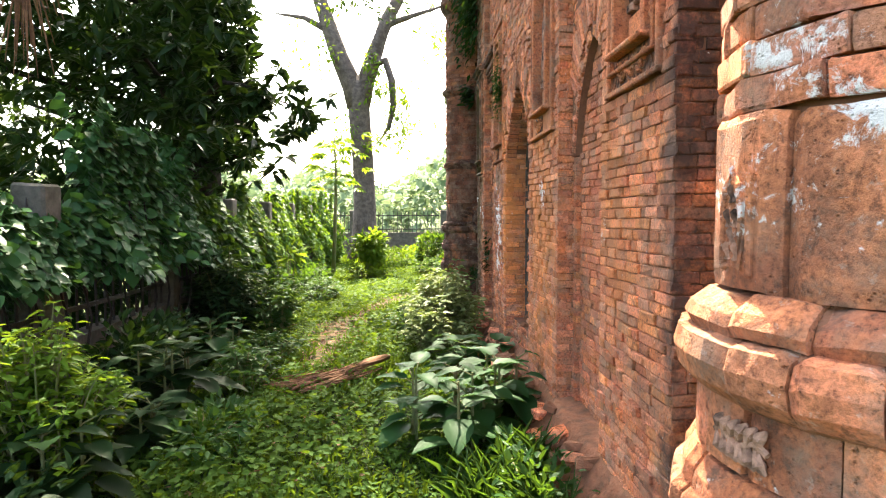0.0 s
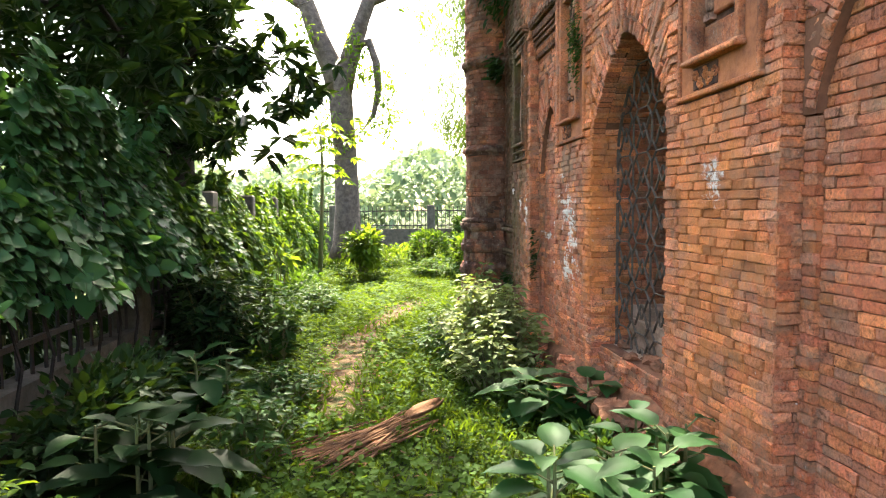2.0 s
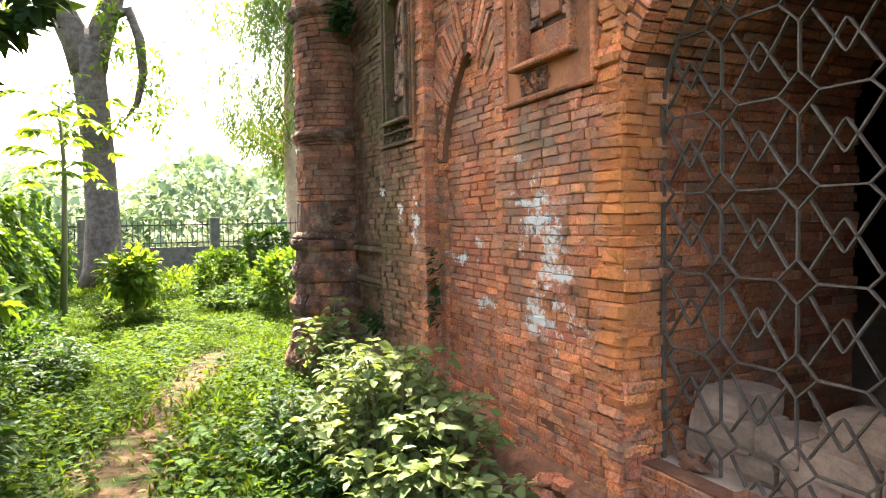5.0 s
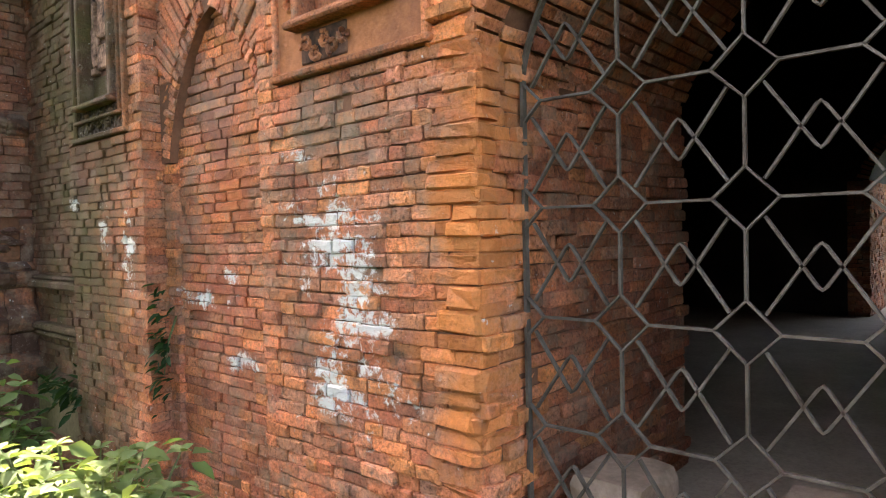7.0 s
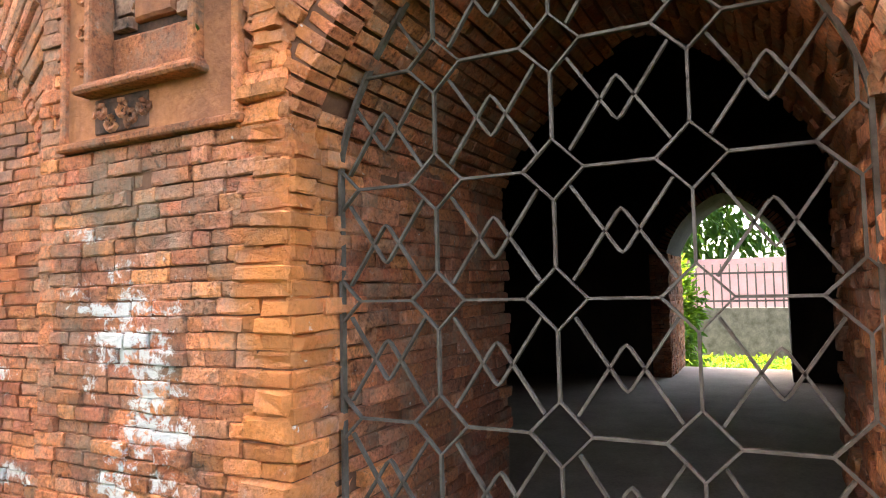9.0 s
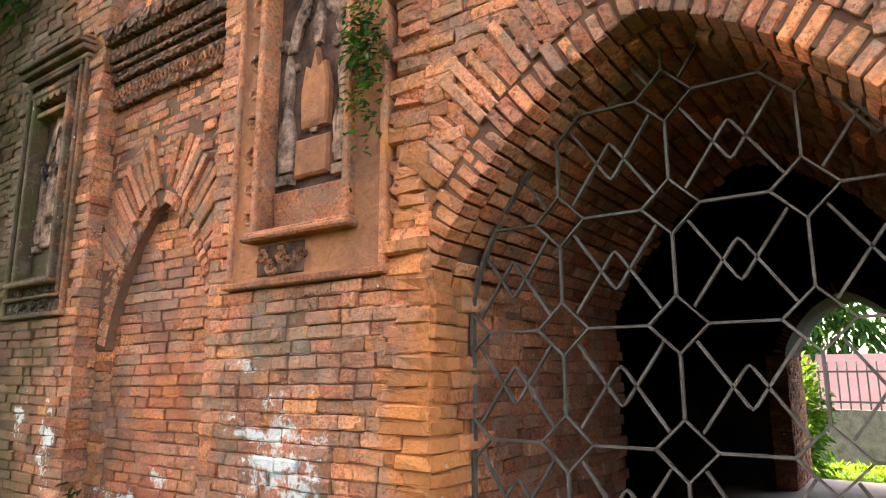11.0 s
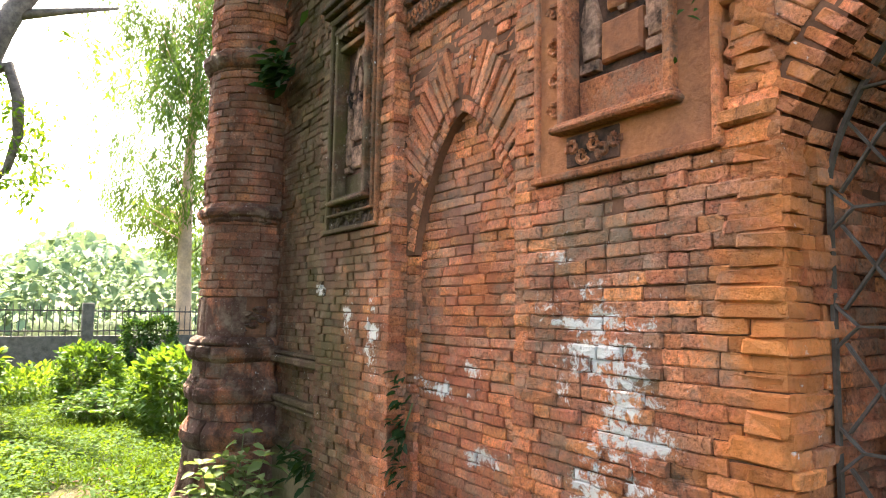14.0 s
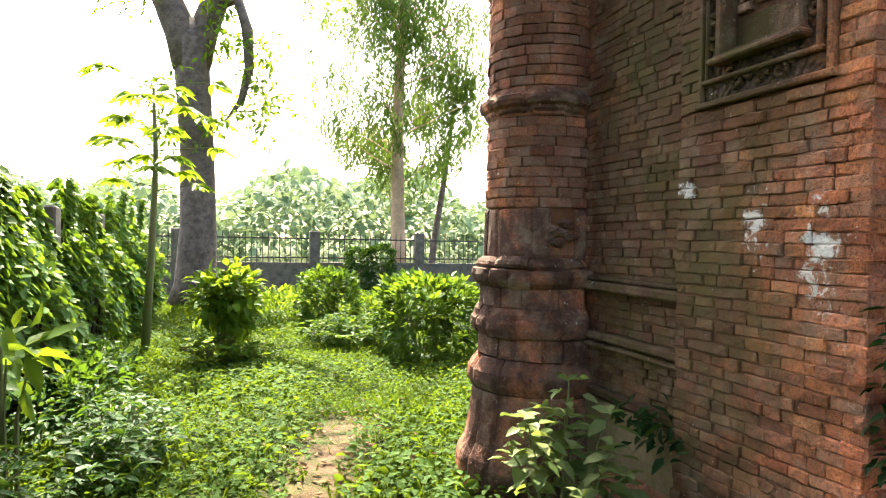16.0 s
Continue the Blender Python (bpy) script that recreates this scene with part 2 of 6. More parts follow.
L_GRASS = leaf_material("grass_blades", (0.0216, 0.0540, 0.0072), (0.0396, 0.0828, 0.0115), (0.1440, 0.2160, 0.0108), 0.7, 0.35)
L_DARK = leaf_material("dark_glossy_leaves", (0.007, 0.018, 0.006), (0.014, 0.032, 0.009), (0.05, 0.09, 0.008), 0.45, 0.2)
L_IVY = leaf_material("creeper_leaves", (0.0122, 0.0396, 0.0101), (0.0259, 0.0648, 0.0144), (0.0864, 0.1584, 0.0108), 0.5, 0.3)
L_BROAD = leaf_material("broad_soft_leaves", (0.011, 0.040, 0.012), (0.022, 0.062, 0.016), (0.06, 0.14, 0.012), 0.55, 0.3)
# darker copy for shaded plants: their shade is put into the green
L_SHADE = leaf_material("shade_toned_leaves", (0.0072, 0.0216, 0.0072), (0.0144, 0.0360, 0.0101), (0.0504, 0.0936, 0.0072), 0.5, 0.25)
L_HEART = leaf_material("heart_creeper_leaves", (0.017, 0.054, 0.019), (0.036, 0.088, 0.028), (0.07, 0.16, 0.02), 0.42, 0.25)
# lighter copy of the creeper leaves, with sunlight put into the colour
L_MOUND = leaf_material("sunlight_toned_leaves", (0.022, 0.060, 0.010), (0.045, 0.100, 0.014), (0.15, 0.24, 0.014), 0.5, 0.35)
L_LIGHT = leaf_material("light_green_leaves", (0.0360, 0.0864, 0.0086), (0.0612, 0.1188, 0.0101), (0.2016, 0.2880, 0.0144), 0.5, 0.4)
L_PALE = leaf_material("pale_shrub_leaves", (0.060, 0.098, 0.030), (0.155, 0.180, 0.070), (0.22, 0.28, 0.05), 0.5, 0.3)
# paler, greyer green: the distance's haze is put into the leaves
L_FAR = leaf_material("hazed_distant_foliage", (0.065, 0.105, 0.050), (0.12, 0.165, 0.080), (0.14, 0.19, 0.08), 0.7, 0.25)
L_GUM = leaf_material("narrow_drooping_leaves", (0.035, 0.070, 0.012), (0.065, 0.105, 0.02), (0.16, 0.24, 0.025), 0.5, 0.4)
L_DRYLEAF = leaf_material("fallen_leaves", (0.10, 0.055, 0.025), (0.19, 0.12, 0.06), (0.15, 0.09, 0.035), 0.7, 0.15)


def ground_material():
    k = Mat("earth_and_grass")
    p = k.pos()
    c = k.mix(k.ramp(k.noise(3.0, 5), [(0.4, 0.0), (0.62, 1.0)]), (0.018, 0.030, 0.008), (0.040, 0.055, 0.015))
    s = k.node("ShaderNodeSeparateXYZ")
    k.put(s.inputs[0], p)
    # the trodden line, slightly winding
    mid = k.math("SUBTRACT", k.math("MULTIPLY", k.math("MULTIPLY", k.math("SUBTRACT", s.outputs[1], 8.9), 0.28, clamp=True), 1.0), 1.0)
    w = k.math("ABSOLUTE", k.math("ADD", k.math("SUBTRACT", s.outputs[0], mid), k.math("MULTIPLY", k.math("SUBTRACT", k.noise(0.9, 3), 0.5), 0.6)))
    worn = k.math("MULTIPLY", k.ramp(w, [(0.06, 1.0), (0.40, 0.0)]), k.ramp(k.noise(5.5, 5), [(0.36, 0.0), (0.56, 0.9)]))
    far = k.ramp(k.math("DIVIDE", s.outputs[1], 20.0), [(0.28, 0.0), (0.35, 1.0), (0.60, 1.0), (0.64, 0.0)])
    c = k.mix(k.math("MULTIPLY", worn, far), c, k.mix(k.noise(20, 4), (0.060, 0.036, 0.022), (0.15, 0.095, 0.060)))
    f = k.noise(45, 6, 0.75)
    c = k.mix(0.6, c, k.ramp(f, [(0.3, 0.5), (0.7, 1.4)]), "MULTIPLY")
    k.bump(f, 0.9, 0.02)
    return k.finish(c, 0.95, 0.05)


M_GROUND = ground_material()

# ---- building blocks ----


def thing(name, at=(0, 0, 0), label="", category="", group="", kind=""):
    ob = new(name)
    ob.location = at
    ob.empty_display_size = 0.1
    return tagged(ob, label, category, group, kind)


def hook(ob, parent):
    """Parents ob, whose pose is given in world metres."""
    ob.parent = parent
    up, at = parent, Vector((0, 0, 0))
    while up is not None:
        at = at + up.location
        up = up.parent
    ob.matrix_parent_inverse = Matrix.Translation(-at) if parent.type == "EMPTY" else Matrix.Identity(4)
    return ob


def part(name, bm, material, parent=None, label="", smooth=False):
    """Links a bmesh, or vertices and faces, as one mesh object."""
    me = bpy.data.meshes.new(name)
    if isinstance(bm, tuple):
        me.from_pydata(*bm)
    else:
        bm.to_mesh(me)
        bm.free()
    me.materials.append(material)
    if smooth:
        me.polygons.foreach_set("use_smooth", np.ones(len(me.polygons), bool))
    ob = new(name, me)
    if parent is not None:
        hook(ob, parent)
    return tagged(ob, label)


def box(bm, x0, x1, y0, y1, z0, z1, bevel=0.0):
    m = Matrix.Translation(((x0 + x1) / 2, (y0 + y1) / 2, (z0 + z1) / 2)) @ Matrix.Diagonal((x1 - x0, y1 - y0, z1 - z0, 1))
    g = bmesh.ops.create_cube(bm, size=1, matrix=m)
    if bevel:
        edges = list({e for v in g["verts"] for e in v.link_edges})
        bmesh.ops.bevel(bm, geom=edges, offset=bevel, segments=1, affect="EDGES", profile=0.6)
    return bm


def boxed(*a, bevel=0.0):
    return box(bmesh.new(), *a, bevel=bevel)


def tube(bm, pts, radii, sides=8, caps=True):
    """A tapered tube along points."""
    rings = []
    pts = [Vector(p) for p in pts]
    for i, (p, r) in enumerate(zip(pts, radii)):
        d = (pts[min(i + 1, len(pts) - 1)] - pts[max(i - 1, 0)]).normalized()
        a = d.orthogonal().normalized() if abs(d.z) < 0.9 else Vector((1, 0, 0))
        a = (a - d * a.dot(d)).normalized()
        b = d.cross(a)
        rings.append([bm.verts.new(p + (a * math.cos(q) + b * math.sin(q)) * r) for q in (math.tau * j / sides for j in range(sides))])
    for r0, r1 in zip(rings, rings[1:]):
        for j in range(sides):
            bm.faces.new((r0[j], r0[(j + 1) % sides], r1[(j + 1) % sides], r1[j]))
    if caps:
        bm.faces.new(rings[0][::-1])
        bm.faces.new(rings[-1])
    return bm


def bar(bm, a, b, w):
    """A square bar from a to b."""
    return tube(bm, [a, b], [w * 0.707] * 2, 4)


def lathe(bm, cx, cy, profile, n=40, jitter=0.0, seed=0):
    """A turned shape about a vertical axis; profile: (radius, height) from below."""
    rings = []
    for r, z in profile:
        ring = []
        for j in range(n):
            q = math.tau * j / n
            e = jitter * (noise.noise((math.cos(q) * 3 + seed, math.sin(q) * 3, z * 9)) + 0.6 * noise.noise((math.cos(q) * 9, math.sin(q) * 9 + seed, z * 22)))
            ring.append(bm.verts.new((cx + (r + e) * math.cos(q), cy + (r + e) * math.sin(q), z + e * 0.5)))
        rings.append(ring)
    for r0, r1 in zip(rings, rings[1:]):
        for j in range(n):
            bm.faces.new((r0[j], r0[(j + 1) % n], r1[(j + 1) % n], r1[j]))
    bm.faces.new(rings[0][::-1])
    bm.faces.new(rings[-1])
    return bm


rng = np.random.default_rng(11)


def leaf_mesh(at, along, up, size, width=0.5, fold=0.12, droop=0.2):
    """Vertices and faces of many leaves, each of six triangles with a folded midrib. at, along, up: N x 3; size: N."""
    n = len(at)
    along = along / np.linalg.norm(along, axis=1, keepdims=True)
    side = np.cross(along, up)
    side /= np.linalg.norm(side, axis=1, keepdims=True) + 1e-9
    nor = np.cross(side, along)
    L = size[:, None]
    w = np.broadcast_to(np.asarray(width, float).reshape(-1, 1), (n, 1)) * L
    base = at
    m1 = at + along * L * 0.33 - nor * L * fold * 0.6
    m2 = at + along * L * 0.7 - nor * L * (fold * 0.5 + droop * 0.3)
    tip = at + along * L - nor * L * droop
    l1, r1 = m1 + side * w * 0.5 + nor * L * fold, m1 - side * w * 0.5 + nor * L * fold
    l2, r2 = m2 + side * w * 0.36 + nor * L * fold * 0.7, m2 - side * w * 0.36 + nor * L * fold * 0.7
    v = np.stack([base, m1, m2, tip, l1, r1, l2, r2], 1).reshape(-1, 3)
    f = np.array([[0, 1, 4, 4], [0, 5, 1, 1], [4, 1, 2, 6], [1, 5, 7, 2], [6, 2, 3, 3], [2, 7, 3, 3]])
    return v, f


def mesh_np(name, v, quads_tris, n, material, parent=None, label="", per=8):
    """One mesh out of n alike pieces of per vertices each; a face that repeats its last corner is a triangle."""
    loops, sizes = [], []
    for q in quads_tris:
        k = 3 if q[2] == q[3] else 4
        loops.append(list(q[:k]))
        sizes.append(k)
    flat = np.array([c for q in loops for c in q])
    idx = (flat[None, :] + per * np.arange(n)[:, None]).ravel()
    totals = np.tile(sizes, n)
    starts = np.concatenate([[0], np.cumsum(totals)[:-1]])
    me = bpy.data.meshes.new(name)
    me.vertices.add(len(v))
    me.vertices.foreach_set("co", v.astype(np.float32).ravel())
    me.loops.add(len(idx))
    me.loops.foreach_set("vertex_index", idx.astype(np.int32))
    me.polygons.add(len(totals))
    me.polygons.foreach_set("loop_start", starts.astype(np.int32))
    me.polygons.foreach_set("use_smooth", np.ones(len(totals), bool))
    me.update(calc_edges=True)
    me.materials.append(material)
    ob = new(name, me)
    if parent is not None:
        hook(ob, parent)
    return tagged(ob, label)


def leaves(name, at, along, size, material, parent=None, label="", width=0.5, droop=0.2, fold=0.12, up=None):
    at, along, size = np.asarray(at, float), np.asarray(along, float), np.asarray(size, float)
    if up is None:
        up = np.tile((0, 0, 1.0), (len(at), 1)) + rng.normal(0, 0.35, at.shape)
    v, f = leaf_mesh(at, along, up, size, width, fold, droop)
    return mesh_np(name, v, f, len(at), material, parent, label)


def blob(n, centre, radii, shell=0.5):
    """Points in an uneven clump, most of them near its skin, and the way outwards."""
    d = rng.normal(size=(n, 3))
    d /= np.linalg.norm(d, axis=1, keepdims=True)
    lump = 1 + 0.16 * np.sin(d[:, 0] * 5 + centre[0] * 7) + 0.16 * np.sin(d[:, 1] * 6 + centre[1] * 5) + 0.12 * np.sin(d[:, 2] * 7 + d[:, 0] * 4)
    r = (shell + (1 - shell) * rng.random(n) ** 0.6) * lump
    return np.asarray(centre) + d * r[:, None] * np.asarray(radii), d


# ---- bricks ----


def brick_variants(n=10):
    made = []
    for i in range(n):
        q = random.Random(40 + i)
        c, e = 0.05 + 0.04 * q.random(), 0.10 + 0.07 * q.random()
        xs, zs = [-0.5, -0.5 + c, 0.0, 0.5 - c, 0.5], [-0.5, -0.5 + e, 0.5 - e, 0.5]
        bm = bmesh.new()
        grid = {}
        for a, x in enumerate(xs):
            for b, z in enumerate(zs):
                edge = a in (0, 4) or b in (0, 3)
                corner = a in (0, 4) and b in (0, 3)
                dy = q.uniform(0.0, 0.075) if edge else q.uniform(-0.05, 0.05)
                if corner:
                    dy = q.uniform(0.02, 0.17)
                grid[a, b] = bm.verts.new((x + q.uniform(-0.012, 0.012) - (0.02 * x if corner else 0), dy, z + q.uniform(-0.07, 0.05)))
        for a in range(4):
            for b in range(3):
                bm.faces.new((grid[a, b], grid[a + 1, b], grid[a + 1, b + 1], grid[a, b + 1]))
        rim = [grid[a, 0] for a in range(5)] + [grid[4, 1], grid[4, 2]] + [grid[a, 3] for a in range(4, -1, -1)] + [grid[0, 2], grid[0, 1]]
        back = {}
        for key, x, z in (("a", -0.47, -0.5), ("b", 0.47, -0.5), ("c", 0.47, 0.5), ("d", -0.47, 0.5)):
            back[key] = bm.verts.new((x, 1.0, z))
        bm.faces.new([back["a"], back["b"]] + [grid[a, 0] for a in range(4, -1, -1)])
        bm.faces.new([back["b"], back["c"], grid[4, 3], grid[4, 2], grid[4, 1], grid[4, 0]])
        bm.faces.new([back["c"], back["d"]] + [grid[a, 3] for a in range(5)])
        bm.faces.new([back["d"], back["a"], grid[0, 0], grid[0, 1], grid[0, 2], grid[0, 3]])
        me = bpy.data.meshes.new("brick")
        bm.to_mesh(me)
        bm.free()
        made.append(me)
    return made


BRICKS = {m.name: [] for m in (M_BRICK,)}
for me in brick_variants():
    for m in (M_BRICK,):
        c = me.copy()
        c.materials.append(m)
        BRICKS[m.name].append(c)

COURSE = 0.0455


def frame_of(origin, u, inward):
    """A face's own axes: u along it, inward into the wall, z up."""
    u, w = Vector(u), Vector(inward)
    m = Matrix.Identity(4)
    up = u.cross(w)
    for i in range(3):
        m[i][0], m[i][1], m[i][2], m[i][3] = u[i], w[i], up[i], origin[i]
    return m


def courses(m, u0, u1, v0, v1, keep=None, length=0.145, course=COURSE, depth=0.07, rough=0.0052, seed=0, wave=0.005):
    """Poses of bricks over a rectangle of a face, course by course. keep(u, v): whether a brick stands there."""
    q = random.Random(seed)
    out = []
    rows = max(1, round((v1 - v0) / course))
    h = (v1 - v0) / rows
    for i in range(rows):
        u = u0
        stretch = length * (1.0 if i % 2 else 0.8)
        first = True
        while u < u1 - 1e-4:
            ln = stretch * (q.uniform(0.5, 0.75) if q.random() < 0.3 else q.uniform(0.9, 1.3)) * (0.6 if first and i % 2 else 1.0)
            first = False
            if u1 - (u + ln) < length * 0.4:
                ln = u1 - u
            c, v = u + ln / 2, v0 + (i + 0.5) * h
            if keep is None or keep(c, v):
                d = max(min(q.gauss(0, rough), 0.005), -0.020)
                if q.random() < 0.05:
                    d += q.uniform(0.002, 0.007)
                sag = wave * math.sin(c * 3.1 + i * 0.21 + seed)
                out.append(m @ Matrix.Translation((c, d, v + sag)) @ Matrix.Rotation(q.gauss(0, 0.014), 4, "Y") @ Matrix.Rotation(q.gauss(0, 0.014), 4, "Z")
                           @ Matrix.Diagonal((ln - q.uniform(0.001, 0.006), depth, h - q.uniform(0.0005, 0.006), 1)))
            u += ln
    return out


def lay(poses, parent, material=M_BRICK, near=None, limit=290, name="brick"):
    """Sets the bricks: those nearest to near as single pieces, the rest joined."""
    if near is not None:
        poses = sorted(poses, key=lambda p: (p.translation - Vector(near)).length)
    q = random.Random(len(poses))
    pool = BRICKS[material.name]
    for p in poses[:limit]:
        ob = new(name, q.choice(pool))
        ob.matrix_basis = p
        hook(ob, parent)
    rest = poses[limit:]
    if rest:
        v, f = [], []
        for p in rest:
            me = q.choice(pool)
            k = len(v)
            v += [p @ w.co for w in me.vertices]
            f += [tuple(k + i for i in poly.vertices) for poly in me.polygons]
        ob = part("brickwork", (v, [], f), material, parent)
        ob["kind"] = "stuff"


# ---- plan of the facade ----
YC = 5.88                 # middle of the open arch
TOP = 5.4
BASE = 0.20               # where the brickwork meets the plinth
OPEN = 0.66               # half width of the open arch
ARCH = (1.95, 0.68, 1.4)  # its spring, rise and curve
DEEP = 2.40               # inner face of the front wall


def crown(u, half, spring, rise, power):
    u = min(abs(u) / half, 1.0)
    return spring + rise * (1 - u ** power) ** (1 / power)


def arch_block(bm, x0, x1, yc, half, spring, rise, power, top, y0, y1, n=28):
    """Masonry over an arch between y0 and y1, from the curve up to top, x0 to x1 thick."""
    ys = [yc - half + 2 * half * (0.5 - 0.5 * math.cos(math.pi * i / n)) for i in range(n + 1)]
    cols = []
    for y in ys:
        z = crown(y - yc, half, spring, rise, power)
        cols.append([bm.verts.new((x, y, c)) for x in (x0, x1) for c in (z, top)])
    for a, b in zip(cols, cols[1:]):
        bm.faces.new((a[0], a[1], b[1], b[0]))
        bm.faces.new((a[2], b[2], b[3], a[3]))
        bm.faces.new((a[0], b[0], b[2], a[2]))
        bm.faces.new((a[1], a[3], b[3], b[1]))
    if y0 < yc - half - 1e-3:
        box(bm, x0, x1, y0, yc - half, spring, top)
    if y1 > yc + half + 1e-3:
        box(bm, x0, x1, yc + half, y1, spring, top)
    return bm


def mir(y, side):
    """The place y of the far half, or its mirror in the near half."""
    return y if side > 0 else 2 * YC - y


def span(a, b, side):
    return (a, b) if side > 0 else (2 * YC - b, 2 * YC - a)


def facade(y0, y1, x=FACE):
    """Axes of a stretch of the facade: u runs from y1 down to y0."""
    return frame_of((x, y1, 0), (0, -1, 0), (1, 0, 0))


def voussoirs(yc, half, spring, rise, power, x, inner, length, thick, depth, seed, hi=1.0):
    """Poses of bricks set radially round an arch."""
    q = random.Random(seed)
    pts = []
    for i in range(400):
        a = math.pi * i / 399
        u = math.cos(a) * half
        pts.append(Vector((0, u, crown(u, half, spring, rise, power))))
    run, out = 0.0, []
    mid = Vector((0, 0, spring - 0.25))
    for a, b in zip(pts, pts[1:]):
        run += (b - a).length
        if run >= thick:
            run = 0.0
            t = (b - a).normalized()
            nrm = Vector((0, t.z, -t.y))
            if nrm.dot(a - mid) < 0:
                nrm = -nrm
            nrm = (nrm * 0.75 + (a - mid).normalized() * 0.25).normalized()
            ln = length * q.uniform(0.82, 1.12)
            c = a + nrm * (inner + ln / 2)
            m = frame_of((x + q.gauss(0, 0.006), yc + c.y, c.z), nrm, (1, 0, 0))
            out.append(m @ Matrix.Diagonal((ln - 0.008, depth, thick - q.uniform(0.005, 0.012), 1)))
    return out


# ---- ground ----
def ground():
    v, f = [], []
    xs = [-400, -120, -40, -12] + [-6 + 0.25 * i for i in range(33)] + [4, 12, 40, 120, 400]
    ys = [-400, -120, -30, -8] + [-3 + 0.4 * i for i in range(75)] + [32, 60, 140, 400]
    for x in xs:
        for y in ys:
            near = -6.1 < x < 2.2 and -3.1 < y < 27
            z = 0.035 * noise.noise((x * 0.9, y * 0.7, 0)) + 0.015 * noise.noise((x * 3, y * 3, 4)) if near else 0.0
            v.append((x, y, z - 0.02))
    ny = len(ys)
    for i in range(len(xs) - 1):
        for j in range(ny - 1):
            f.append((i * ny + j, (i + 1) * ny + j, (i + 1) * ny + j + 1, i * ny + j + 1))
    g = part("ground", (v, [], f), M_GROUND, smooth=True)
    return tagged(g, "grassy earth with a trodden path", "ground", kind="structure")


GROUND = ground()

# ---- the brick building ----
ROOM = (DEEP, 8.1, 1.6, 10.2)     # the hall behind: x0, x1, y0, y1
FLOOR_Z = 0.45


def wall_piece(name, bm, label):
    return tagged(part(name, bm, M_MORTAR), label, "wall", kind="structure")


C = 0.011     # how far the mortar lies behind the brick faces


def panelled_core(y0, y1, z):
    """The wall's body, set back where a relief panel sits in it."""
    outline = [(FACE + C, 0.0), (FACE + C, z), (FACE + 0.075, z), (FACE + 0.075, 3.5), (FACE + C, 3.5), (FACE + C, TOP), (DEEP, TOP), (DEEP, 0.0)]
    bm = bmesh.new()
    a = [bm.verts.new((x, y0, h)) for x, h in outline]
    b = [bm.verts.new((x, y1, h)) for x, h in outline]
    bm.faces.new(a)
    bm.faces.new(b[::-1])
    for i in range(8):
        bm.faces.new((a[i], b[i], b[(i + 1) % 8], a[(i + 1) % 8]))
    bmesh.ops.recalc_face_normals(bm, faces=bm.faces)
    return bm


def pier(side, name):
    y0, y1 = span(6.527, 7.57, side)
    bm = panelled_core(y0 + C, y1 - C, 2.05)
    ob = wall_piece(name, bm, "worn orange-red brick pier beside the open arch")
    m = facade(y0, y1)
    w = y1 - y0
    # bricks below the panel, then the two brick edges beside it
    lay(courses(m, 0, w, BASE, 2.04, seed=3 + side), ob, near=(FACE, YC + side * 1.1, 1.5))
    a, b = (0.0, 0.12) if side > 0 else (w - 0.12, w)
    c, d = (w - 0.14, w) if side > 0 else (0.0, 0.14)
    lay(courses(m, a, b, 2.04, 3.5, seed=5, length=0.14) + courses(m, c, d, 2.04, 3.5, seed=6, length=0.14, rough=0.012), ob)
    lay(courses(m, 0, w, 3.5, TOP, seed=8), ob, limit=0)
    # return into the blind arch
    if side > 0:
        lay(courses(frame_of((FACE, y1, 0), (-1, 0, 0), (0, -1, 0)), -0.17, 0, BASE, 3.5, seed=9, length=0.15), ob, limit=80)
    else:
        lay(courses(frame_of((FACE, y0, 0), (1, 0, 0), (0, 1, 0)), 0, 0.17, BASE, 3.5, seed=9, length=0.15), ob, limit=80)
    return ob


PIER_NEAR, PIER_FAR = pier(-1, "wall_pier_near"), pier(1, "wall_pier_far")


def jamb(side, name):
    """The deep side of the open arch."""
    yj = YC + side * 0.645
    bm = boxed(FACE + C, DEEP, min(yj, yj + side * 0.02) + (C if side > 0 else -0.006), max(yj, yj + side * 0.02) + (0.006 if side > 0 else -C), 0.0, 2.0)
    ob = wall_piece(name, bm, "rough eroded brick side of the arched doorway")
    if side > 0:
        m = frame_of((FACE, yj, 0), (1, 0, 0), (0, 1, 0))
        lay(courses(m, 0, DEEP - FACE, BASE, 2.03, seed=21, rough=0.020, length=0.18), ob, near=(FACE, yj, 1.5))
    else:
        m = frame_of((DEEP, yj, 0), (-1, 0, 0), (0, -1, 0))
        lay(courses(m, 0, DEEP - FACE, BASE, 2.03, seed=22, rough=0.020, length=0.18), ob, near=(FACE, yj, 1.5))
    return ob


def quoin_meshes(n=8):
    """Corner bricks worn round on every edge."""
    made = []
    for i in range(n):
        bm = box(bmesh.new(), -0.5, 0.5, -0.5, 0.5, -0.5, 0.5)
        bmesh.ops.bevel(bm, geom=list(bm.edges), offset=0.13, segments=1, affect="EDGES", profile=0.5)
        for vt in bm.verts:
            vt.co += Vector(noise.noise_vector(vt.co * 2.3 + Vector((i * 5.1, 0, 0)))) * 0.11
        me = bpy.data.meshes.new("brick")
        bm.to_mesh(me)
        bm.free()
        me.materials.append(M_BRICK)
        made.append(me)
    return made


QUOINS = quoin_meshes()


